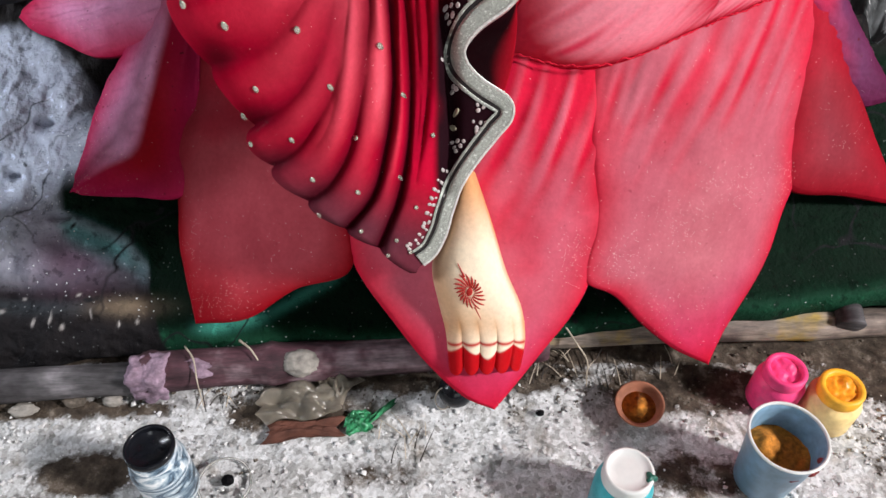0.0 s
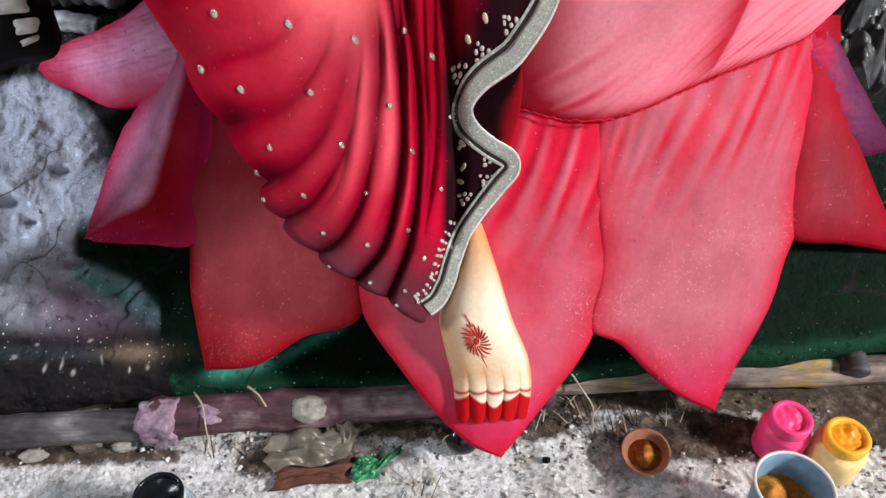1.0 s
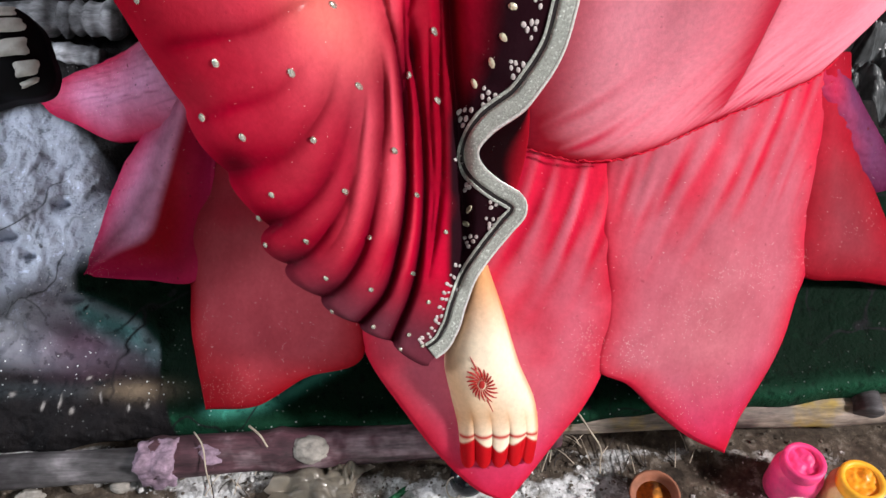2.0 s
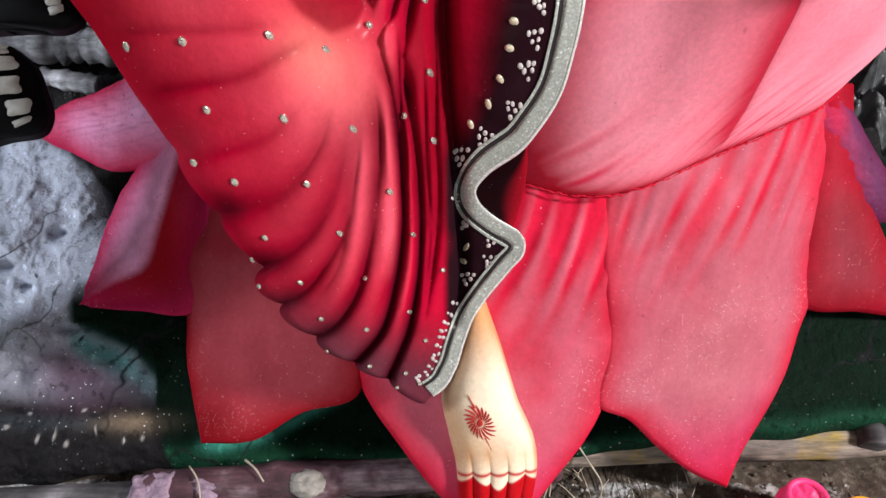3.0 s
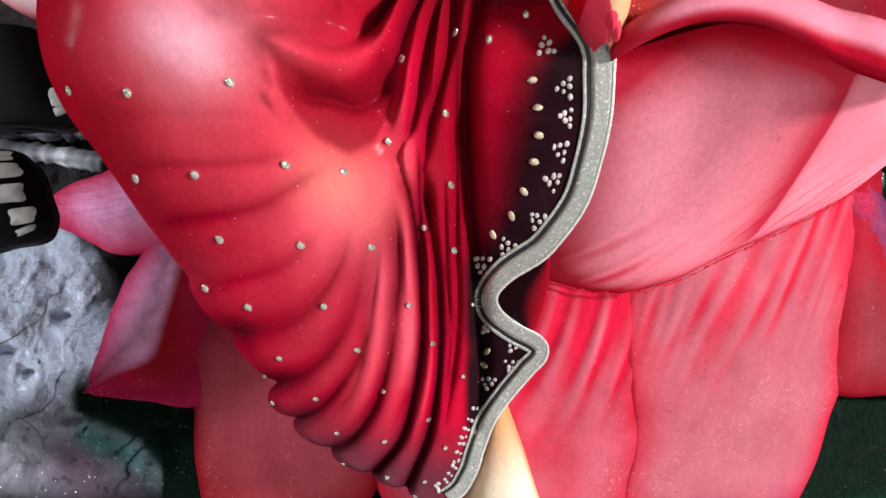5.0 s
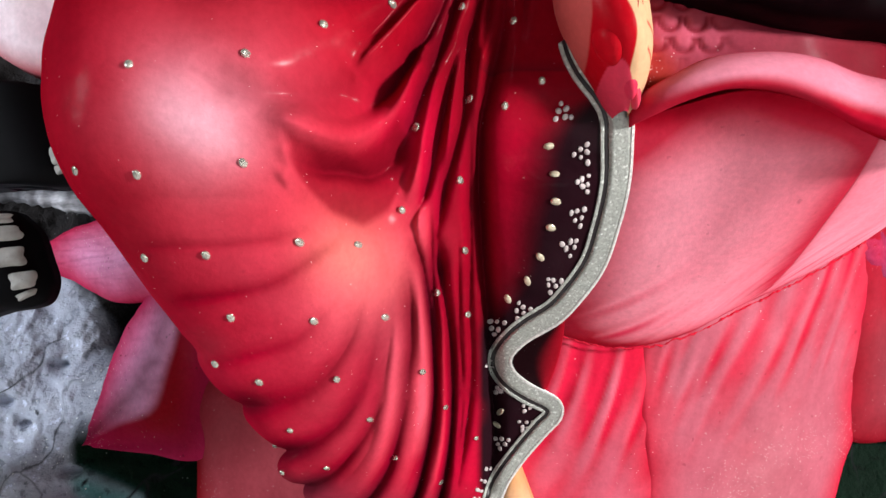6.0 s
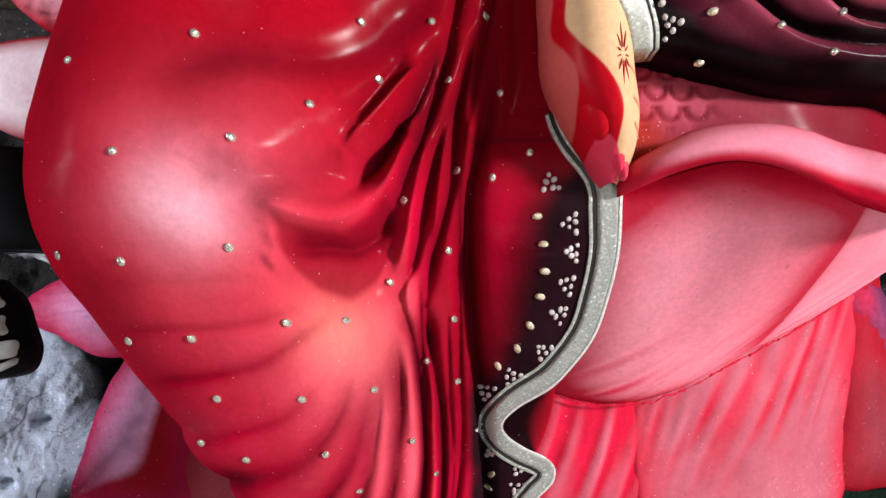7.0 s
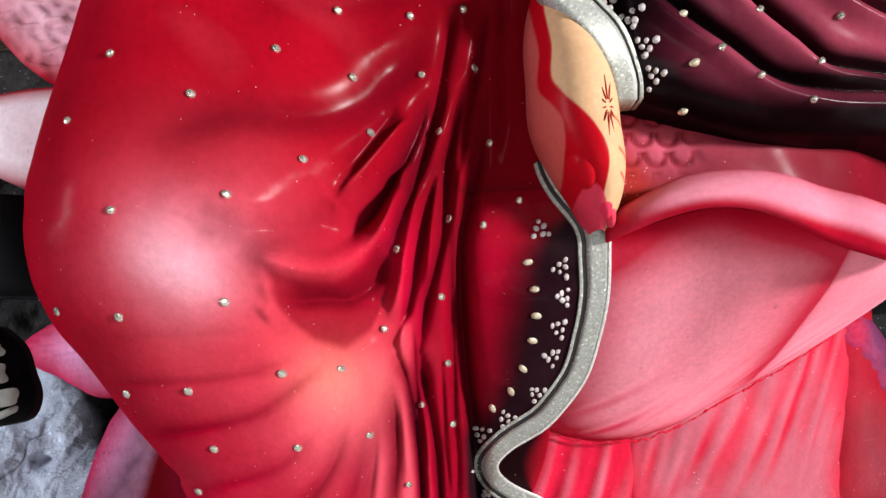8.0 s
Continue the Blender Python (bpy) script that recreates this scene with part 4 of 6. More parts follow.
groove([(-12, 37.2), (-8, 37.4), (-4.5, 38.2), (-1.5, 40.5)], 0.25, 0.8)
# the chipped dent over the knee, soft creases across the shin
groove([(-13.6, 26.6), (-12.8, 26.2), (-11.6, 25.5)], 0.10, 0.14, 1.2)
groove([(-17.5, 21.3), (-13.9, 21.2), (-10.5, 21.3)], 0.08, 0.30, 1.0)
groove([(-17.4, 19.3), (-13.5, 19.2), (-10.9, 19.4), (-9.0, 20.0)], 0.16, 0.24, 1.6)
groove([(-16.8, 16.8), (-12.8, 17.1), (-10.7, 17.6), (-9.1, 18.6), (-7.6, 19.8)], 0.26, 0.28, 1.5)
groove([(-15.6, 13.6), (-12.7, 14.1), (-10.2, 14.9), (-8.2, 16.5)], 0.20, 0.32, 1.2)
# raised ridges: the pleats and the belly of the border panel
groove([(-3.7, 24.0), (-3.95, 20.5), (-3.95, 16), (-3.95, 12), (-4.6, 8)], -0.5, 0.35)
groove([(-2.6, 20.0), (-2.75, 14.0), (-2.85, 9.0), (-3.5, 5.5)], -0.45, 0.30)
groove([(-5.2, 16.5), (-5.6, 12.0), (-6.4, 8.8), (-7.8, 6.2)], -0.25, 0.5)
groove([(3.5, 24.5), (3.2, 21), (2.0, 17)], -0.8, 2.2)


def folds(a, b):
    """Depth of the folds at each place, and the fold shade that darkens the colour."""
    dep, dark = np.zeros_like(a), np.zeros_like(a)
    for p, d, w, fold_shade, tail, lead in GROOVES:
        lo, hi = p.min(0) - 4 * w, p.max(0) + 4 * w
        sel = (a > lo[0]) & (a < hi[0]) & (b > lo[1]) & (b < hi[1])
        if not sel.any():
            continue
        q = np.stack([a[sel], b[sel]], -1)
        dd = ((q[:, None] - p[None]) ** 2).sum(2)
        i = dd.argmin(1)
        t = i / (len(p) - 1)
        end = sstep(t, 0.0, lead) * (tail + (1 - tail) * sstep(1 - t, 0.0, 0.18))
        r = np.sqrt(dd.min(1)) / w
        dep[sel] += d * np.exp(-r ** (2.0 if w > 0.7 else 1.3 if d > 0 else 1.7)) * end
        dark[sel] += fold_shade * np.sign(d) * min(abs(d), 1.2) * np.exp(-(r / 1.15) ** 1.6) * end
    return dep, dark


def drape_h(a, b):
    f = 1 / (1 + np.exp((a - SHIFT(b)) / np.interp(b, [24, 31], [1.7, 3.0])))
    h = LAP(b) + (KNEE(b) - LAP(b)) * f
    lw = spline([-3, 8, 14, 24, 46], [1.0, 1.5, 3.2, 7.0, 8.0])(b)
    x = np.clip(1 - (a - left_edge(b)) / lw, 0, 1)
    h = h - lw * 0.75 * (1 - np.sqrt(np.clip(1 - x**2, 0, 1)))
    # the hollow that the swag hangs in
    h = h - 0.45 * np.exp(-(((a + 6.8) / 2.6) ** 2) - ((b - 26.2) / 1.6) ** 2)
    return h - folds(a, b)[0]


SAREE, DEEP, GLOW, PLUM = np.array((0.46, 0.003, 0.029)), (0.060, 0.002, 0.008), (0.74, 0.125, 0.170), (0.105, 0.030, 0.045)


def drape_colour(a, b):
    dark = folds(a, b)[1]
    col = np.broadcast_to(SAREE, a.shape + (3,))
    # pale passages: airbrushed pleats, and highlights painted on the knee and crests
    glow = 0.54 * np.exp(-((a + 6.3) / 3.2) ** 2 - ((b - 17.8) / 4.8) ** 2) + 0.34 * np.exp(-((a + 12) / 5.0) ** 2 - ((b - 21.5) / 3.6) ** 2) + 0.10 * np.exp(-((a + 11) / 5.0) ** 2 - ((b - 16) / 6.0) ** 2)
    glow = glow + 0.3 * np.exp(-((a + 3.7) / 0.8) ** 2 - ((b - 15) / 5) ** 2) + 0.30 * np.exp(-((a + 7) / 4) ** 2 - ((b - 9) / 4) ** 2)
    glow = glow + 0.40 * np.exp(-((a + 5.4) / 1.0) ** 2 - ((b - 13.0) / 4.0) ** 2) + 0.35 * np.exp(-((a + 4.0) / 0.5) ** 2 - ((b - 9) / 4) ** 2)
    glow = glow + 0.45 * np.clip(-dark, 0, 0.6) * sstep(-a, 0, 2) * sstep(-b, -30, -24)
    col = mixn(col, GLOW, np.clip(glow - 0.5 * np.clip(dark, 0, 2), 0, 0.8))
    # lap and upper leg darkened in colour to stand for their shading
    col = mixn(col, (0.225, 0.002, 0.008), 0.9 * sstep(b + 0.15 * a, 24, 29))
    col = mixn(col, (0.40, 0.004, 0.016), 0.6 * sstep(b, 17, 22) * sstep(-a, 3, 8))
    # peach airbrushed patch at the gathering point, uneven dusty pink
    col = mixn(col, (0.80, 0.30, 0.21), np.clip(0.38 * np.exp(-((a + 7.0) / 1.9) ** 2 - ((b - 18.6) / 2.3) ** 2) * (1 + 0.4 * rumple(a, b, 0.9, 15)), 0, 0.8))
    col = mixn(col, (0.60, 0.10, 0.14), np.clip(0.34 * rumple(a, 0.6 * b, 0.30, 16) + 0.16 * rumple(a, b, 0.9, 17) - 0.06, 0, 0.34) * sstep(-a, 4, 7) * sstep(b, 8, 16))
    spine = spline([4, 10, 16, 22, 26, 30], [0.8, 0.5, 0.1, -0.4, -0.5, 0.4])(b)
    col = mixn(col, (0.010, 0.003, 0.005), 0.95 * np.exp(-((a - spine) / 0.42) ** 2) * sstep(b, 4, 8) * (1 - sstep(b, 24, 30)))
    # the knee's highlight and its wider pink haze, painted into the colour
    col = mixn(col, (0.66, 0.16, 0.22), np.clip(0.40 * np.exp(-((a + 13.0) / 4.2) ** 2 - ((b - 25.5) / 4.0) ** 2) * (1 + 0.5 * rumple(a, b, 0.7, 18)), 0, 0.8))
    col = mixn(col, (0.88, 0.52, 0.62), np.clip(0.56 * np.exp(-((a + 12.9) / 2.1) ** 2 - ((b - 24.6) / 2.2) ** 2) * (1 + 0.3 * rumple(a, b, 1.2, 19)), 0, 0.8))
    # the outer side of the leg deepens: its shading is put into the colour
    col = mixn(col, (0.30, 0.003, 0.012), 0.7 * np.exp(-(((a - left_edge(b)) / 4.2) ** 2)) * sstep(b, 12, 20))
    # shade in the nooks of the hem, put into the colour
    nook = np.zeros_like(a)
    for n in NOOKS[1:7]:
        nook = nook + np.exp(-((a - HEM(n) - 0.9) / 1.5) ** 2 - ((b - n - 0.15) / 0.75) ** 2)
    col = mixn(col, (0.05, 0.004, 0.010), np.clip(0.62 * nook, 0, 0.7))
    col = mixn(col, PLUM, 0.92 * sstep(-(b + 0.30 * a), -5.6, 0.6))
    # shade in the folds, put into the colour by their depth
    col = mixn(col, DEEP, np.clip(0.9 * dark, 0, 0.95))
    # the gathered pleats and the border panel are darker
    col = mixn(col, (0.17, 0.002, 0.007), 0.55 * sstep(a, -3.6, -1.6) * sstep(b, 9, 15) * (1 - 0.55 * np.exp(-((a - 1.4) / 0.9) ** 2)))
    # the shade on the cloth under the swag, put into the colour
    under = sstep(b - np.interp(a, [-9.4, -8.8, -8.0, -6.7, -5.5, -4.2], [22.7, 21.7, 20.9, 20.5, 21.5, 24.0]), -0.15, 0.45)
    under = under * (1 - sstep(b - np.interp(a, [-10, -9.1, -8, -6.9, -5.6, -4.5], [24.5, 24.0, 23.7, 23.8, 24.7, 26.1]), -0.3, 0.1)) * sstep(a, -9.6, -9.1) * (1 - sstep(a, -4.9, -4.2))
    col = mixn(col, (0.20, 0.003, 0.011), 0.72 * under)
    # the border's black ground
    edge = RIGHT(b) - a
    wide = spline([-3, 4, 7, 13, 16, 22, 26, 28, 46], [1.0, 1.4, 6.5, 6.0, 5.6, 6.2, 4.4, 0.8, 0.6])(b)
    on = sstep(-edge, -wide * 1.2, -wide * 0.6) * (1 - sstep(b, 27.6, 29.4)) * sstep(a, -0.9, -0.2 + 0 * a)
    return mixn(col, (0.016, 0.005, 0.008), np.clip(on, 0, 1))


st = Build()


def drape():
    nb, ns = 420, 400
    b = np.linspace(-1.9, 46, nb)[:, None]
    s = np.linspace(0, 1, ns)[None, :]
    lo, hi = left_edge(b), RIGHT(b)
    a = lo + (hi - lo) * s
    b = b + 0 * a
    h = drape_h(a, b) + 0.05 * rumple(a, b, 1.6, 2)
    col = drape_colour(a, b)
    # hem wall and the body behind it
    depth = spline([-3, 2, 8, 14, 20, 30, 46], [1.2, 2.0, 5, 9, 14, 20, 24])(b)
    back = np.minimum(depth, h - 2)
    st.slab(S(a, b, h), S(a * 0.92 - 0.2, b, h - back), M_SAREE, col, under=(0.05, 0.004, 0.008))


drape()


def hollow():
    """The dark lining seen in the bend of the frill."""
    b = np.linspace(10.4, 17.6, 60)[:, None] + np.zeros((1, 24))
    u = np.linspace(0, 1, 24)[None, :]
    a0 = RIGHT(b) - 0.3
    a1 = np.maximum(a0 + 0.1, 4.7 + 0.11 * (b - 10.4) - 0.05 * (b - 14) ** 2)
    a = a0 * (1 - u) + a1 * u
    h = LAP(b) - 1.6 - 1.8 * u ** 0.7
    col = mixn((0.010, 0.003, 0.004), (0.30, 0.006, 0.016), sstep(u, 0.55, 1.0) * np.ones_like(b))
    st.slab(S(a, b, h), S(a, b, h - 2.0), M_SAREE, col)


hollow()


# the border: ribbons and dots laid along the frill
def edge_curve(off, lo=-1.2, hi=30.3, n=320):
    b = np.linspace(lo, hi, n)
    p = np.stack([RIGHT(b), b], 1)
    s = np.r_[0, np.cumsum(np.linalg.norm(np.diff(p, axis=0), axis=1))]
    q = np.linspace(0, s[-1], n)
    p = np.stack([np.interp(q, s, p[:, 0]), np.interp(q, s, p[:, 1])], 1)
    t = np.gradient(p, axis=0)
    t = np.stack([np.convolve(np.pad(t[:, k], 9, "edge"), np.ones(19) / 19, "valid") for k in range(2)], 1)
    t /= np.linalg.norm(t, axis=1)[:, None]
    nrm = np.stack([-t[:, 1], t[:, 0]], 1)
    o = np.broadcast_to(np.asarray(off, float), (n,))
    return p + nrm * o[:, None]


WIDTH = spline([0, 0.235, 0.31, 0.42, 0.53, 0.70, 0.79, 0.86, 0.92, 0.96, 1], [0.9, 0.8, 0.85, 0.8, 1.0, 1.05, 1.1, 1.2, 1.15, 0.75, 0.3])


def ribbon(off0, off1, raise_by, mat, lo=-1.2, hi=30.3, colour=(0.5, 0.5, 0.5), m=5):
    p0, p1 = edge_curve(off0, lo, hi), edge_curve(off1, lo, hi)
    f = np.linspace(0, 1, m)[None, :, None]
    g = p0[:, None] * (1 - f) + p1[:, None] * f
    h = drape_h(g[..., 0], g[..., 1])
    st.slab(S(g[..., 0], g[..., 1], h + raise_by), S(g[..., 0], g[..., 1], h - 0.3), mat, colour)


q = np.linspace(0, 1, 320)
ww = WIDTH(q)
ribbon(-0.12, ww, 0.14, M_SILVER)
ribbon(-0.17, 0.0, 0.165, M_RIM)
ribbon(ww, ww + 0.24, 0.10, M_LINE)
ribbon(ww + 0.24, ww + 0.44, 0.12, M_SILVER)


def dome(a, b, r, mat, tall=0.5, stretch=1.0, ang=0.0, k=8, height=None):
    """A small stone or dab set on the cloth."""
    an = np.linspace(0, 2 * np.pi, k, endpoint=False)
    rings = [(1.0, -0.05), (0.85, 0.55), (0.45, 1.0)]
    pts = []
    for rr, z in rings:
        x, y = r * rr * stretch * np.cos(an), r * rr * np.sin(an)
        pa, pb = a + x * np.cos(ang) - y * np.sin(ang), b + x * np.sin(ang) + y * np.cos(ang)
        pts.append((pa, pb, z * tall * r))
    pa = np.stack([p[0] for p in pts])
    pb = np.stack([p[1] for p in pts])
    hh = (height or drape_h)(pa, pb) + np.array([pts[0][2] - 0.06, pts[1][2] + 0.06, pts[2][2] + 0.06])[:, None]
    faces = [(j * k + i, j * k + (i + 1) % k, (j + 1) * k + (i + 1) % k, (j + 1) * k + i) for j in range(2) for i in range(k)]
    faces.append(tuple(2 * k + i for i in range(k)))
    st.add(S(pa, pb, hh), faces, mat)


def border_dots():
    """Triangles of silver dabs with their bases on the ribbon, and a gold drop between each two."""
    rnd = random.Random(4)
    inner = edge_curve(ww + 0.44)
    t = np.gradient(inner, axis=0)
    t /= np.linalg.norm(t, axis=1)[:, None]
    nr = np.stack([-t[:, 1], t[:, 0]], 1)
    clusters = [(3.76, 26.5), (4.88, 24.57), (4.97, 23.05), (4.77, 21.44), (4.41, 19.89), (3.6, 17.93), (1.9, 16.5), (0.45, 15.6),
                (0.35, 13.1), (0.85, 11.46), (2.68, 10.3), (2.55, 9.0), (0.98, 7.75)]
    for ca, cb in clusters:
        i = int(((inner - np.array((ca, cb))) ** 2).sum(1).argmin())
        tt, nn = t[i], nr[i]
        for row, count in enumerate((3, 2, 1)):
            for j in range(count):
                q2 = np.array((ca, cb)) + nn * (0.34 * (row - 0.9)) + tt * ((j - (count - 1) / 2) * 0.43) + np.array([rnd.uniform(-0.06, 0.06), rnd.uniform(-0.06, 0.06)])
                dome(q2[0], q2[1], rnd.uniform(0.125, 0.17), M_DOT, 0.14, rnd.uniform(1, 1.3), rnd.uniform(0, 3), 7)
    # pairs of dabs along the narrow hem
    for k in range(12):
        i = int(np.interp(-1.0 + 0.6 * k, inner[:, 1], np.arange(len(inner))))
        for j in range(2):
            q2 = inner[i] + nr[i] * (0.2 + 0.3 * j) + t[i] * rnd.uniform(-0.18, 0.18)
            dome(q2[0], q2[1], rnd.uniform(0.10, 0.16), M_DOT, 0.14, rnd.uniform(1, 1.5), rnd.uniform(0, 3), 7)
    for da, db in ((3.1, 24.95), (3.4, 23.5), (3.5, 22.1), (3.3, 20.8), (2.8, 19.3), (2.15, 18.05), (1.1, 17.1), (0.94, 9.88), (0.74, 8.92)):
        i = int(((inner - np.array((da, db))) ** 2).sum(1).argmin())
        dome(da, db, 0.19, M_GOLD, 0.6, 1.7, math.atan2(nr[i][1], nr[i][0]), 8)


border_dots()

# crystals in loose rows over the cloth
for row in ([(-13.45, 18.8), (-9.35, 19.45), (-6.9, 19.65), (-4.8, 21.7), (-16.6, 18.8)],
            [(-13.0, 16.0), (-9.15, 15.8), (-5.85, 16.05), (-3.07, 17.5), (-1.4, 19.8), (-1.66, 23.35)],
            [(-14.6, 13.7), (-12.45, 12.7), (-8.5, 12.75), (-4.0, 12.9), (-1.24, 16.25)],
            [(-11.5, 9.8), (-7.1, 10.2), (-2.7, 10.5), (-12.7, 6.9), (-9.95, 7.15), (-5.9, 7.5), (-0.72, 8.2), (-12.95, 8.6)],
            [(-8.95, 4.75), (-6.0, 4.0), (-3.1, 5.2), (-2.0, 3.1), (-6.0, 1.3), (-3.5, 0.65), (-2.5, -0.25), (-8.9, 2.4), (-4.2, -0.5)],
            [(-18.5, 31.25), (-12.77, 32.2), (-7.95, 29.4), (-4.9, 31.3), (-1.47, 31.75), (1.22, 31.15)],
            [(-16.6, 34.4), (-9.13, 34.85), (-5.65, 34.0), (-2.23, 34.6), (0.63, 35.25), (-6.3, 37.4), (-2.7, 37.6), (0.12, 38.15)],
            [(-15.75, 26.6), (-11.05, 27.35), (-3.92, 25.7), (-1.14, 27.36), (0.72, 26.9), (2.68, 28.1)],
            [(-15.8, 22.1), (-11.25, 22.6), (-19.1, 22.6)]):
    for ga, gb in row:
        dome(ga, gb, 0.19 if gb < 12 else 0.22, M_GEM, 0.6, 1.0, ga, 8)


# the foot on the lowest petal
def foot_front():
    nv, nu = 220, 120
    v = np.linspace(0, 1, nv)
    left = along([(0.9, 6.0), (-0.2, 1.5), (-0.9, -1.6), (-0.4, -4.4), (0.2, -7.0), (0.5, -9.6)], nv)
    right = along([(2.6, 6.0), (3.9, 2.4), (5.3, -1.9), (6.7, -5.2), (7.0, -7.6), (6.6, -9.6)], nv)
    u = np.linspace(0, 1, nu)[None, :]
    a = left[:, :1] * (1 - u) + right[:, :1] * u
    b = left[:, 1:2] * (1 - u) + right[:, 1:2] * u
    x = 2 * u - 1
    crest = spline([0, 0.3, 0.6, 0.85, 1.0], [3.6, 3.6, 3.0, 2.0, 1.3])(v)[:, None]
    h = low_h(a, b) + 0.4 + crest * np.sqrt(np.clip(1 - np.abs(x) ** 2.4, 0, 1))
    # toes: five rounded ends parted by clefts
    toe = np.abs(np.sin(np.pi * (0.06 + 4.75 * np.clip(u, 0, 1)))) ** 0.5
    h = h - (1 - toe) * 0.32 * sstep(v[:, None], 0.74, 0.92)
    length = 0.9 * toe * sstep(v[:, None], 0.8, 1.0) * (1 - 0.25 * u)
    b = b - length
    # tan sides, ankle and toe clefts: the foot's shading is put into the colour
    tan = 0.9 * sstep(-x, 0.25, 1.0) * (1 - 0.5 * sstep(v[:, None], 0.3, 0.5)) + 0.75 * sstep(x, 0.80, 1.0) + 0.55 * np.exp(-((v[:, None] - 0.80) / 0.06) ** 2) * (1 - toe * 0.6) + 0.42 * np.exp(-((v[:, None] - 0.74) / 0.10) ** 2 - ((x + 0.2) / 0.55) ** 2) + 0.35 * np.exp(-((x + 0.7) / 0.4) ** 2 - ((v[:, None] - 0.6) / 0.16) ** 2)
    col = mixn((0.82, 0.70, 0.53), (0.60, 0.30, 0.13), np.clip(sstep(-v[:, None], -0.45, -0.05) + tan, 0, 1))
    red = sstep(v[:, None] + 0.02 * np.sin(3 * np.pi * u), 0.905, 0.915)
    line = np.exp(-((v[:, None] - 0.875) / 0.007) ** 2) * (np.abs(x) < 0.98)
    col = mixn(col, (0.42, 0.006, 0.010), np.clip(red + line, 0, 1))
    st.slab(S(a, b, h), S(a, b, low_h(a, b) - 0.2), M_SKIN, col)
    # the painted flower on the instep
    fh = lambda aa, bb: np.interp(bb, b[::-1, nu // 2], h[::-1, nu // 2])
    c = (2.1, -3.4)
    tilt = 0.35
    for k in range(20):
        an = k / 20 * 2 * np.pi + 0.1
        r0, r1 = 0.38, 1.15 + 0.55 * abs(math.sin(an)) ** 3
        p = []
        for r in np.linspace(r0, r1, 5):
            bend = an + 0.35 * (r - r0)
            x0, y0 = r * math.cos(bend) * 0.86, r * math.sin(bend)
            p.append((c[0] + x0 * math.cos(tilt) - y0 * math.sin(tilt), c[1] + x0 * math.sin(tilt) + y0 * math.cos(tilt)))
        st.tube(S([i[0] for i in p], [i[1] for i in p], [float(fh(*i)) + 0.02 for i in p]), [0.0004, 0.0008, 0.0009, 0.0008, 0.0003], M_LINE_RED, k=5)
    for sgn in (1, -1):
        y = np.linspace(1.2, 2.3, 8)
        st.tube(S(c[0] - sgn * (0.42 + 0.5 * (y - 1.2)), c[1] + sgn * y, [float(fh(0, c[1] + sgn * k)) + 0.02 for k in y]), [0.0008, 0.0008, 0.0007, 0.0006, 0.0005, 0.0005, 0.0004, 0.0002], M_LINE_RED, k=5)
    dome(c[0], c[1], 0.27, M_LINE_RED, 0.25, 1.4, 1.4, 10, height=lambda aa, bb: fh(aa, bb) + 0.05)


M_LINE_RED = plain("red_line", (0.36, 0.012, 0.008), 0.5, 0, 0.2, 300, 0.1)
foot_front()


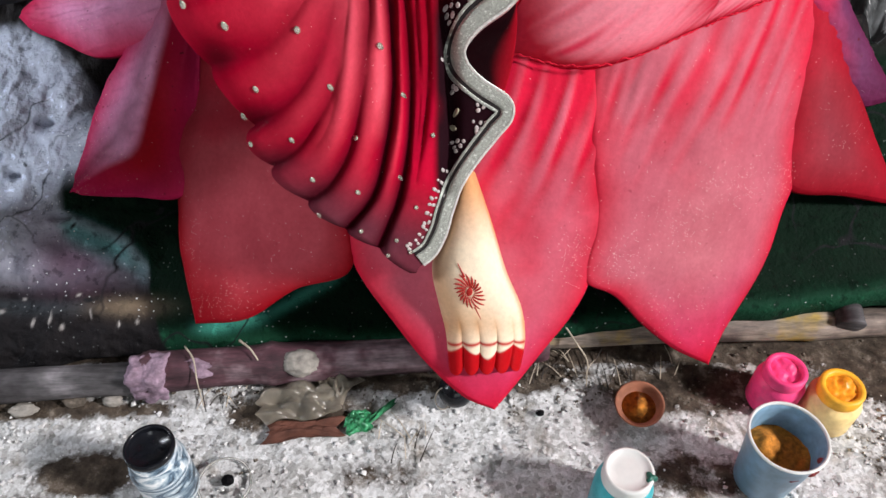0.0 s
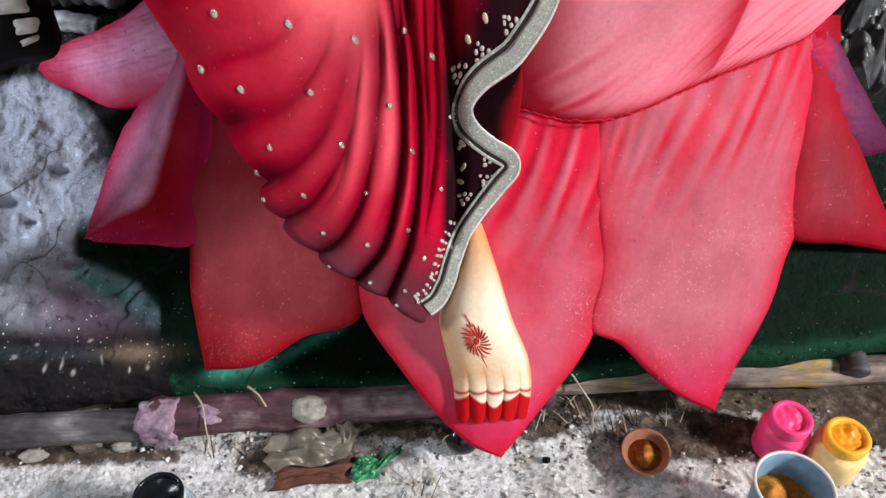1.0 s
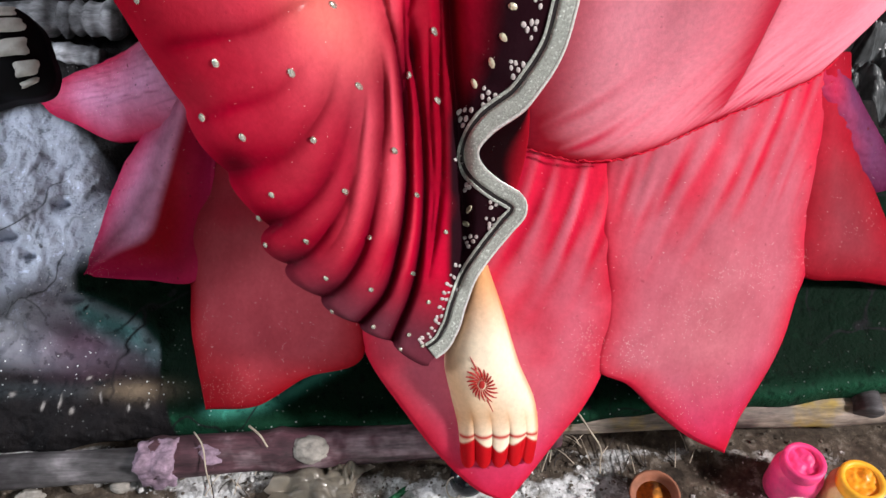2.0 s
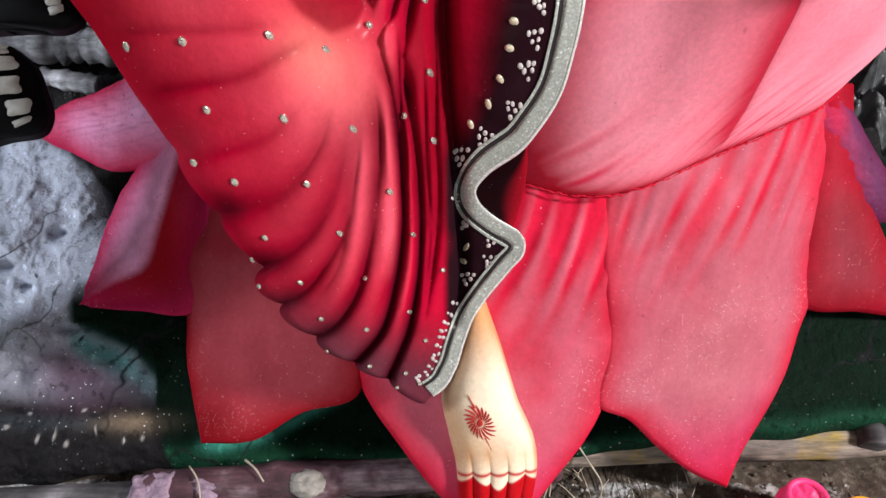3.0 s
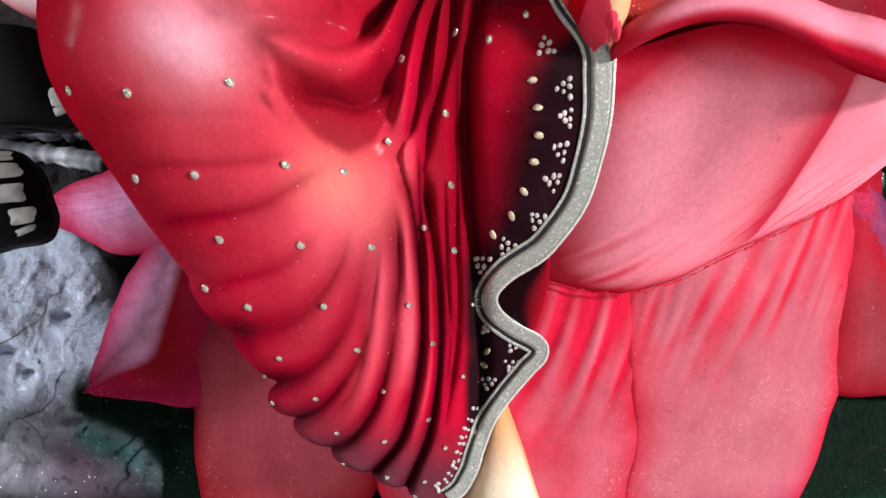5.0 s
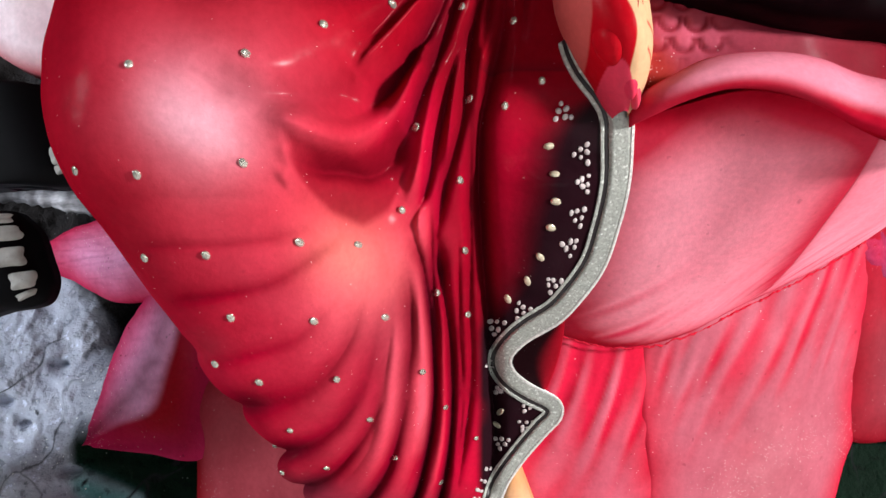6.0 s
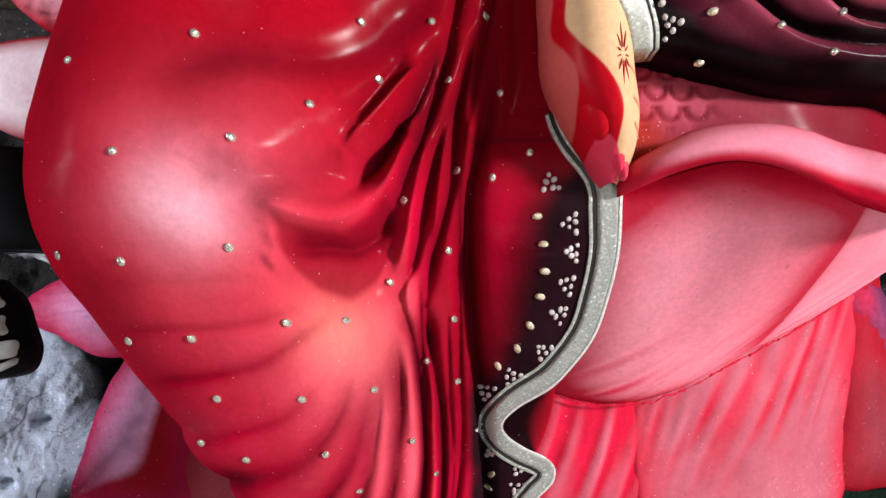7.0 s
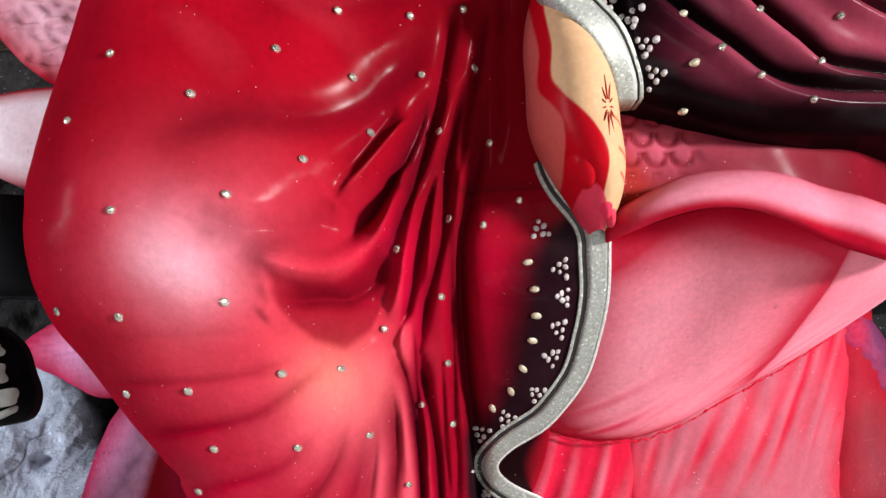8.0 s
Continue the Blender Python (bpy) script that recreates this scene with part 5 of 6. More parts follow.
# the other foot, laid across with its sole turned out
def foot_folded():
    nv, nu = 170, 200
    v = np.linspace(0, 1, nv)
    mid = along([(4.6, 40.0), (5.1, 36.8), (5.6, 34.2), (5.8, 31.4), (6.3, 29.2), (6.7, 27.4), (6.75, 26.2)], nv)
    wid = spline([0, 0.22, 0.41, 0.6, 0.76, 0.89, 0.97, 1.0], [0.9, 1.95, 2.45, 2.55, 2.15, 1.40, 0.75, 0.35])(v)
    an = np.linspace(-0.15 * np.pi, 1.15 * np.pi, nu)
    x = np.cos(an)[None] * np.ones((nv, 1))
    vv = v[:, None] * np.ones((1, nu))
    a = mid[:, :1] + wid[:, None] * x
    h = 29.3 + spline([0, 0.25, 0.6, 0.85, 1], [3.0, 5.0, 5.4, 4.4, 1.6])(v)[:, None] * np.sin(an)[None] 
    b = mid[:, 1:2] + 0 * a 
    # the red band wanders down the side of the foot and widens over the toes
    line = along([(3.8, 41), (3.9, 38.5), (3.92, 36.7), (4.06, 35.1), (4.02, 33.1), (4.5, 32.15), (5.15, 31.2), (5.6, 30.0), (5.75, 28.9), (5.7, 27.5), (5.7, 26.0)], 160)
    dist = np.sqrt(((np.stack([a, b], -1)[:, :, None] - line[None, None]) ** 2).sum(3).min(2))
    half = spline([25, 28, 29.5, 30.6, 31.6, 33, 40], [0.75, 0.90, 0.95, 0.66, 0.36, 0.30, 0.30])(b)
    side = a - np.interp(b, line[::-1, 1], line[::-1, 0])
    col = mixn((0.64, 0.40, 0.22), (0.48, 0.085, 0.075), sstep(-side, -0.05, 0.05))
    col = mixn(col, (0.72, 0.30, 0.14), 0.7 * np.clip(sstep(x, 0.75, 1.0) + 0.5 * sstep(-vv, -0.2, 0), 0, 1))
    col = mixn(col, (0.42, 0.003, 0.010), sstep(half - dist, -0.05, 0.05))
    for r in (0.60, 0.72, 0.80):
        col = mixn(col, (0.45, 0.01, 0.01), np.exp(-((vv - r - 0.05 * x) / 0.006) ** 2) * sstep(x, 0.45 + 0.3 * (r - 0.6), 0.5 + 0.3 * (r - 0.6)))
    small = sstep(1 - ((a - 6.2 - 0.25 * (27.0 - b)) / 0.7) ** 2 - ((b - 26.9) / 1.2) ** 2, -0.06, 0.06)
    col = mixn(col, (0.66, 0.045, 0.09), small)
    st.sheet(S(a, b, h), M_SKIN, col)
    # the toes, curled under: the red great toe stands out
    def toe(a0, b0, h0, ra, rb, rh, colour, turn):
        th, ph = np.meshgrid(np.linspace(0, np.pi, 20), np.linspace(0, 2 * np.pi, 32))
        x0, y0, z0 = ra * np.sin(th) * np.cos(ph), rb * np.cos(th), rh * np.sin(th) * np.sin(ph)
        x0 = x0 * (1 - 0.25 * y0 / rb * -1)
        st.sheet(S(a0 + x0 * math.cos(turn) - y0 * math.sin(turn), b0 + x0 * math.sin(turn) + y0 * math.cos(turn), h0 + z0), M_SKIN, colour)
    toe(5.8, 29.2, 32.75, 0.95, 1.3, 1.25, (0.46, 0.004, 0.012), 0.12)
    toe(6.75, 27.5, 31.6, 0.50, 0.95, 0.9, (0.62, 0.035, 0.08), 0.22)
    toe(7.15, 27.0, 31.0, 0.38, 0.75, 0.8, (0.66, 0.05, 0.09), 0.22)
    c = (6.85, 31.7)
    fh = lambda aa: 29.35 + 5.35 * math.sqrt(max(0.05, 1 - ((aa - 5.8) / 2.55) ** 2))
    for k in range(11):
        t = k / 11 * 2 * np.pi
        q = [(c[0] + r * math.cos(t) * 0.45, c[1] + r * math.sin(t) * 1.1) for r in np.linspace(0.3, 0.75 + 0.7 * abs(math.sin(t)) ** 3, 5)]
        st.tube(S([i[0] for i in q], [i[1] for i in q], [fh(i[0]) + 0.04 for i in q]), [0.0002, 0.0004, 0.0004, 0.0003, 0.00015], M_LINE_RED, k=5)


foot_folded()


# the dark fold of the saree over the other knee
def dark_cloth():
    nv, nu = 240, 340
    low = along([(7.6, 33.3, 30.8), (8.7, 32.9, 31.0), (10.7, 32.4, 31.0), (12.5, 31.9, 30.8), (15.1, 31.3, 30.4), (18, 31.05, 30.0), (22.3, 31.2, 29.0), (34, 31.5, 25.5)], nu)
    v = np.linspace(0, 1, nv)[:, None]
    a = low[None, :, 0] + 0 * v
    b = low[None, :, 1] + v * 14.5
    h = low[None, :, 2] + 1.9 * np.sqrt(np.clip(1 - (1 - np.clip(v / 0.16, 0, 1)) ** 2, 0, 1)) + 4.0 * v
    dark = np.zeros_like(a)
    for p0, d in (([(9.6, 38.2), (10.9, 37.0), (13.6, 35.2), (16.1, 33.6), (18.9, 33.0), (22, 33.0), (32, 33.2)], 1.0),
                  ([(13.5, 38.6), (15.1, 37.1), (17.2, 35.6), (18.8, 34.5), (21.3, 34.2), (32, 34.6)], 1.1), ([(17, 40), (20, 38), (25, 36.6), (34, 36.6)], 1.0)):
        p = along(p0, 120)
        r = np.sqrt(((np.stack([a, b], -1)[:, :, None] - p[None, None]) ** 2).sum(3).min(2))
        over = 0.5 + 0.5 * np.tanh(np.where(b > np.interp(a, p[:, 0], p[:, 1]), r, -r) / 0.22)
        h -= d * np.exp(-((r / 0.42) ** 1.5)) * (0.5 + 0.5 * over)
        h += 0.6 * d * np.exp(-(((r - 0.9) / 0.55) ** 2)) * (1 - over)
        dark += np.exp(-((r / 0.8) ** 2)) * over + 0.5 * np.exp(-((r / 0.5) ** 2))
    left = sstep(a, 7.4, 8.6)
    h = h * left + (h - 1.5) * (1 - left)
    # shade in the folds and mauve highlights between them, put into the colour
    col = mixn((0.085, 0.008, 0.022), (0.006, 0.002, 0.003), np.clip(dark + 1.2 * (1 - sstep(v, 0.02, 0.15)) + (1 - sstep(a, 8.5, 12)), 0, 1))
    col = mixn(col, (0.42, 0.075, 0.125), 0.85 * sstep(a, 10.5, 15) * sstep(v, 0.05, 0.22) * np.clip(1 - dark, 0, 1))
    col = mixn(col, (0.10, 0.006, 0.02), 0.7 * np.exp(-((a - 19.5) / 3.0) ** 2 - ((b - 37.5) / 1.8) ** 2))
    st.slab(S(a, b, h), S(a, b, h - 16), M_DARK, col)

    def dh(aa, bb):
        i = np.clip(np.searchsorted(low[:, 0], np.ravel(aa)), 0, nu - 1)
        j = np.clip(np.round((np.ravel(bb) - low[i, 1]) / 14.5 * (nv - 1)).astype(int), 0, nv - 1)
        return np.full(np.shape(aa), np.median(h[j, i]))
    for ga, gb, big in ((10.9, 36.3, 1), (11.6, 34.1, 1), (11.45, 32.25, 1), (12.8, 34.6, 0), (14.9, 33.3, 0), (17.8, 32.2, 0), (18.1, 34.0, 0), (14.8, 36.4, 0), (19.4, 36.4, 0)):
        dome(ga, gb, 0.20, M_GOLD if big else M_GEM, 0.6, 1.5 if big else 1.0, 0.3, 8, height=lambda aa, bb: dh(aa, bb) + 0.08)
    # its silver border and dabs beside the foot
    inner = along([(3.4, 38.6, 34.6), (4.6, 37.0, 34.4), (5.6, 36.0, 34.2), (6.9, 34.5, 33.5), (7.55, 33.4, 32.7), (7.7, 32.6, 32.1)], 60)
    outer = along([(5.6, 39.4, 34.4), (6.8, 37.5, 34.0), (8.0, 36.1, 33.7), (8.8, 34.4, 33.0), (9.1, 33.4, 32.5), (9.15, 32.7, 32.1)], 60)
    for o0, o1, up, mat in ((0.0, 0.78, 0.30, M_SILVER), (0.78, 0.87, 0.20, M_LINE), (0.87, 1.0, 0.27, M_SILVER)):
        f = np.linspace(o0, o1, 6)[None, :, None]
        g = inner[:, None] * (1 - f) + outer[:, None] * f
        st.slab(S(g[..., 0], g[..., 1], g[..., 2] + up), S(g[..., 0], g[..., 1], g[..., 2] - 1.4), mat, (0.5, 0.5, 0.5))
    rnd = random.Random(8)
    t = np.gradient(outer[:, :2], axis=0)
    t /= np.linalg.norm(t, axis=1)[:, None]
    nr = np.stack([-t[:, 1], t[:, 0]], 1)
    for k in range(5):
        i = 8 + 11 * k
        for row, count in enumerate((3, 2, 1)):
            for j in range(count):
                q2 = outer[i, :2] + nr[i] * (0.35 + 0.36 * row) + t[i] * ((j - (count - 1) / 2) * 0.42) + rnd.uniform(-0.07, 0.07)
                dome(q2[0], q2[1], rnd.uniform(0.13, 0.2), M_DOT, 0.35, 1.2, rnd.uniform(0, 3), 6, height=lambda aa, bb: np.maximum(dh(aa, bb) + 0.05, outer[i, 2] - 0.3 + 0 * aa))


dark_cloth()
tagged(st.object("statue"), "seated clay statue in a glossy red saree with silver border", "statue")


# ---- things round the base ----
def bamboo_material(name, c0, c1, tint):
    m, nt, bsdf = shader(name)
    n, s = noise_tex(nt, 16, 4), noise_tex(nt, 110, 4, 0.7)
    # the grain runs along the pole
    mp = nt.nodes.new("ShaderNodeMapping")
    mp.inputs["Scale"].default_value = (0.14, 1.0, 1.0)
    nt.links.new(nt.nodes["Texture Coordinate"].outputs["Object"], mp.inputs[0])
    nt.links.new(mp.outputs[0], s.inputs["Vector"])
    col = ramp(nt, n.outputs[0], [(0.35, c0), (0.55, c1), (0.68, tint)])
    g = ramp(nt, s.outputs[0], [(0.32, (0.30, 0.30, 0.30)), (0.5, (0.9, 0.9, 0.9)), (0.66, (1.5, 1.5, 1.5))])
    nt.links.new(mixc(nt, 1.0, col.outputs[0], g.outputs[0], "MULTIPLY"), bsdf.inputs["Base Color"])
    bsdf.inputs["Roughness"].default_value = 0.7
    bump(nt, bsdf, s.outputs[0], 0.5, 0.002)
    return m


M_BAMBOO = bamboo_material("weathered_bamboo", (0.030, 0.007, 0.013), (0.085, 0.036, 0.047), (0.25, 0.18, 0.20))
M_BAMBOO_G = bamboo_material("grey_bamboo", (0.022, 0.018, 0.021), (0.09, 0.086, 0.09), (0.20, 0.185, 0.20))
M_BAMBOO_Y = bamboo_material("stained_bamboo", (0.09, 0.06, 0.055), (0.26, 0.215, 0.175), (0.36, 0.25, 0.06))
M_DARKWOOD = bamboo_material("grey_stick", (0.08, 0.08, 0.088), (0.28, 0.28, 0.30), (0.48, 0.48, 0.50))


def pole(p0, p1, r, mat, label, knots=()):
    bd = Build()
    n = 60
    t = np.linspace(0, 1, n)
    pts = np.array(p0)[None] * (1 - t[:, None]) + np.array(p1)[None] * t[:, None]
    pts[:, 2] += 0.0015 * np.sin(9 * t)
    rad = r * (1 + 0.03 * np.sin(20 * t))
    for k in knots:
        rad = rad * (1 + 0.14 * np.exp(-((t - k) / 0.018) ** 2))
    rad[0] *= 0.9
    rad[-1] *= 0.9
    bd.tube(pts, rad, mat, k=18)
    return tagged(bd.object("bamboo_pole"), label, "bamboo pole", group="poles under the base")


pole((-0.285, 0.391, 0.020), (0.10, 0.428, 0.019), 0.0190, M_BAMBOO, "violet-stained weathered bamboo pole lying on the floor", (0.03, 0.32, 0.75))
pole((-0.75, 0.358, 0.016), (-0.262, 0.390, 0.016), 0.0160, M_BAMBOO_G, "grey weathered bamboo pole lying on the floor", (0.5,))
pole((0.06, 0.437, 0.017), (0.75, 0.470, 0.017), 0.0150, M_BAMBOO_Y, "yellow-stained weathered bamboo pole lying on the floor", (0.45, 0.62))


def part_lathe(name, profile, mat, parent, k=40, label="", caps=True):
    bd = Build()
    bd.lathe(profile, mat, k=k, caps=caps)
    ob = bd.object(name, parent)
    if label:
        ob["label"] = label
    return ob


M_PINKCAP = plain("pink_paint", (0.84, 0.055, 0.21), 0.45, 0, 0.2, 90, 0.4)
M_YELLOW = plain("yellow_paint", (0.85, 0.42, 0.03), 0.45, 0, 0.2, 90, 0.4)
M_YELLOW_IN = plain("amber_dried_paint", (0.80, 0.30, 0.02), 0.35, 0, 0.3, 120, 0.6)
M_TEAL = plain("teal_plastic", (0.05, 0.36, 0.41), 0.35, 0, 0.3, 60, 0.2)
M_WHITE = plain("white_plastic", (0.66, 0.68, 0.66), 0.4, 0, 0.06, 60, 0.1)
M_BLUECUP = plain("blue_grey_plastic", (0.20, 0.34, 0.46), 0.3, 0, 0.35, 60, 0.1, trans=0.2)
M_ORANGE = plain("orange_powder", (0.50, 0.19, 0.025), 0.9, 0, 0.4, 260, 1.0)
M_TERRA = plain("terracotta", (0.30, 0.12, 0.07), 0.8, 0, 0.3, 60, 0.4)
M_BLACKJAR = plain("dark_glass", (0.008, 0.009, 0.012), 0.2, 0, 0.3, 60, 0.1, spec=0.3)


def smeared():
    """Blue-grey, white and black paint run together round the jar."""
    m, nt, bsdf = shader("smeared_blue_white_paint")
    n = noise_tex(nt, 26, 5, 0.65)
    n.inputs["Distortion"].default_value = 2.2
    mp = nt.nodes.new("ShaderNodeMapping")
    mp.inputs["Scale"].default_value = (0.8, 0.8, 2.6)
    mp.inputs["Rotation"].default_value = (0.4, 0.3, 0)
    nt.links.new(nt.nodes["Texture Coordinate"].outputs["Object"], mp.inputs[0])
    nt.links.new(mp.outputs[0], n.inputs["Vector"])
    r = ramp(nt, n.outputs[0], [(0.36, (0.012, 0.014, 0.02)), (0.44, (0.10, 0.17, 0.24)), (0.52, (0.40, 0.50, 0.56)), (0.60, (0.80, 0.83, 0.84))])
    nt.links.new(r.outputs[0], bsdf.inputs["Base Color"])
    bsdf.inputs["Roughness"].default_value = 0.35
    bump(nt, bsdf, n.outputs[0], 0.4, 0.002)
    return m


M_JARPAINT = smeared()
M_CREAM = plain("cream_smeared_plastic", (0.86, 0.60, 0.26), 0.45, 0, 0.25, 60, 0.3)
M_REDSMEAR = plain("red_smear", (0.16, 0.012, 0.012), 0.5, 0, 0.3, 90, 0.3)
M_DKGREEN = plain("dark_green_dab", (0.01, 0.10, 0.07), 0.4, 0, 0.3, 90, 0.3)


def paint_bottle(name, m, cap_mat, body_mat, r, tall, label, inner=None, seed=0):
    ob = tagged(new(name), label, "paint bottle", group="paint pots on the floor")
    ob.matrix_world = m
    part_lathe("body", [(r * 0.9, 0), (r, 0.003), (r, tall * 0.62), (r * 0.94, tall * 0.70), (r * 0.78, tall * 0.76), (r * 0.74, tall * 0.78)], body_mat, ob)
    c = r * 0.82
    if inner:
        part_lathe("rim", [(c, tall * 0.77), (c * 1.02, tall * 0.8), (c * 1.02, tall * 0.97), (c * 0.97, tall), (c * 0.80, tall), (c * 0.74, tall * 0.97), (c * 0.72, tall * 0.8), (0, tall * 0.8)], cap_mat, ob)
        bd = Build()
        t, an = np.meshgrid(np.linspace(0, 1, 22), np.linspace(0, 2 * np.pi, 48))
        x, y = c * 0.78 * t * np.cos(an), c * 0.78 * t * np.sin(an)
        q = 1.4 * rumple(x, y, 230, seed + 3)
        bd.sheet(np.stack([x, y, tall * 0.93 + 0.0016 * np.abs(q) + 0.0007 * rumple(x, y, 700, seed + 4) - 0.001 * t], -1), inner, (0.5, 0.5, 0.5))
        bd.object("dried_paint", ob)
    else:
        part_lathe("cap", [(c, tall * 0.77), (c * 1.03, tall * 0.79), (c * 1.03, tall * 0.965), (c * 1.0, tall * 0.99), (c * 0.95, tall), (c * 0.88, tall), (c * 0.85, tall * 0.985), (c * 0.5, tall * 0.985), (0, tall * 0.985)], cap_mat, ob)
    return ob


paint_bottle("paint_bottle", pose(0.308, 0.376, 0), M_PINKCAP, M_PINKCAP, 0.0225, 0.052, "small pink plastic paint bottle smeared with pink paint", M_PINKCAP)
paint_bottle("paint_bottle", pose(0.352, 0.358, 0), M_YELLOW, M_CREAM, 0.0235, 0.052, "small yellow plastic paint bottle with paint dried in its open top", M_YELLOW_IN, seed=5)
teal = paint_bottle("paint_bottle", pose(0.147, 0.272, 0), M_WHITE, M_TEAL, 0.0240, 0.068, "teal plastic paint bottle with a white cap")


def dab(name, at, r, mat, parent, squash=(1, 1, 0.4), seed=1):
    """A small smear of paint."""
    bd = Build()
    th, ph = np.meshgrid(np.linspace(0, np.pi, 12), np.linspace(0, 2 * np.pi, 20))
    d = np.stack([np.sin(th) * np.cos(ph), np.sin(th) * np.sin(ph), np.cos(th)], -1)
    k = 1 + 0.25 * np.sin(3 * ph + seed) * np.sin(th)
    bd.sheet(np.array(at) + d * k[..., None] * r * np.array(squash), mat, (0.5, 0.5, 0.5), flip=True)
    return bd.object(name, parent)


dab("green_dab", (0.016, -0.006, 0.066), 0.0045, M_DKGREEN, teal, (1, 1, 0.8), 2)


def powder_cup():
    ob = tagged(new("plastic_cup"), "blue plastic cup of orange powder on the floor", "cup", group="paint pots on the floor")
    ob.matrix_world = pose(0.277, 0.296, 0.001)
    part_lathe("rim", [(0.0300, 0.0742), (0.0318, 0.0742), (0.0324, 0.0755), (0.0318, 0.0768), (0.0302, 0.0768), (0.0297, 0.0755), (0.0300, 0.0742)], M_WHITE, ob, label="thin white rolled rim", caps=False)
    part_lathe("wall", [(0.022, 0), (0.0232, 0.002), (0.0302, 0.072), (0.0314, 0.0735), (0.0314, 0.0752), (0.0298, 0.0745), (0.0288, 0.068), (0.0222, 0.006), (0, 0.005)], M_BLUECUP, ob)
    bd = Build()
    t, an = np.meshgrid(np.linspace(0, 1, 16), np.linspace(0, 2 * np.pi, 40))
    r = 0.0265 * t
    x, y = r * np.cos(an), r * np.sin(an)
    z = 0.046 + 0.012 * np.exp(-((x + 0.008) ** 2 + (y - 0.008) ** 2) / 0.0002) + 0.0018 * rumple(x, y, 420, 6)
    bd.sheet(np.stack([x, y, z], -1), M_ORANGE, (0.5, 0.5, 0.5))
    bd.object("orange_powder", ob)
    for k, (an, z, r, sq) in enumerate(((-1.0, 0.060, 0.006, (1.4, 0.5, 0.7)), (-0.6, 0.066, 0.004, (0.7, 0.7, 1.3)), (-1.5, 0.055, 0.004, (1.2, 0.5, 0.5)))):
        rr = 0.0222 + 0.0066 * (z - 0.006) / 0.062
        dab("red_smear", (rr * math.cos(an), rr * math.sin(an), z), r * 0.8, M_REDSMEAR, ob, sq, k)
    return ob


powder_cup()


def clay_bowl():
    ob = tagged(new("clay_bowl"), "small brown terracotta bowl with dried ochre paint", "bowl", group="paint pots on the floor")
    ob.matrix_world = pose(0.181, 0.362, 0.002, 8, -6)
    part_lathe("bowl", [(0.012, 0), (0.014, 0.001), (0.022, 0.017), (0.0225, 0.019), (0.0205, 0.019), (0.018, 0.014), (0.012, 0.006), (0, 0.005)], M_TERRA, ob)
    part_lathe("dried_paint", [(0.0165, 0.0105), (0.012, 0.009), (0.0, 0.0085)], M_ORANGE, ob, 24)
    return ob


clay_bowl()


def ink_jar():
    ob = tagged(new("paint_jar"), "open dark glass jar smeared with blue and white paint", "jar", group="paint pots on the floor")
    ob.matrix_world = pose(-0.234, 0.288, 0)
    part_lathe("jar", [(0.021, 0), (0.0235, 0.002), (0.0235, 0.048), (0.022, 0.055), (0.0195, 0.060), (0.0193, 0.0722), (0.0175, 0.0722), (0.0172, 0.027), (0, 0.026)], M_JARPAINT, ob)
    part_lathe("mouth", [(0.0196, 0.0705), (0.0203, 0.0725), (0.0201, 0.0755), (0.0190, 0.0768), (0.0174, 0.0765), (0.0168, 0.074), (0.0162, 0.030), (0.0, 0.028)], M_BLACKJAR, ob)
    return ob


ink_jar()

# ---- clutter on the floor and behind the base ----
M_BLACK = plain("black_gloss_paint", (0.004, 0.004, 0.005), 0.6, 0, 0.3, 40, 0.2, spec=0.08)
M_PATCH = plain("white_painted_patch", (0.36, 0.35, 0.32), 0.6, 0, 0.25, 90, 0.2)


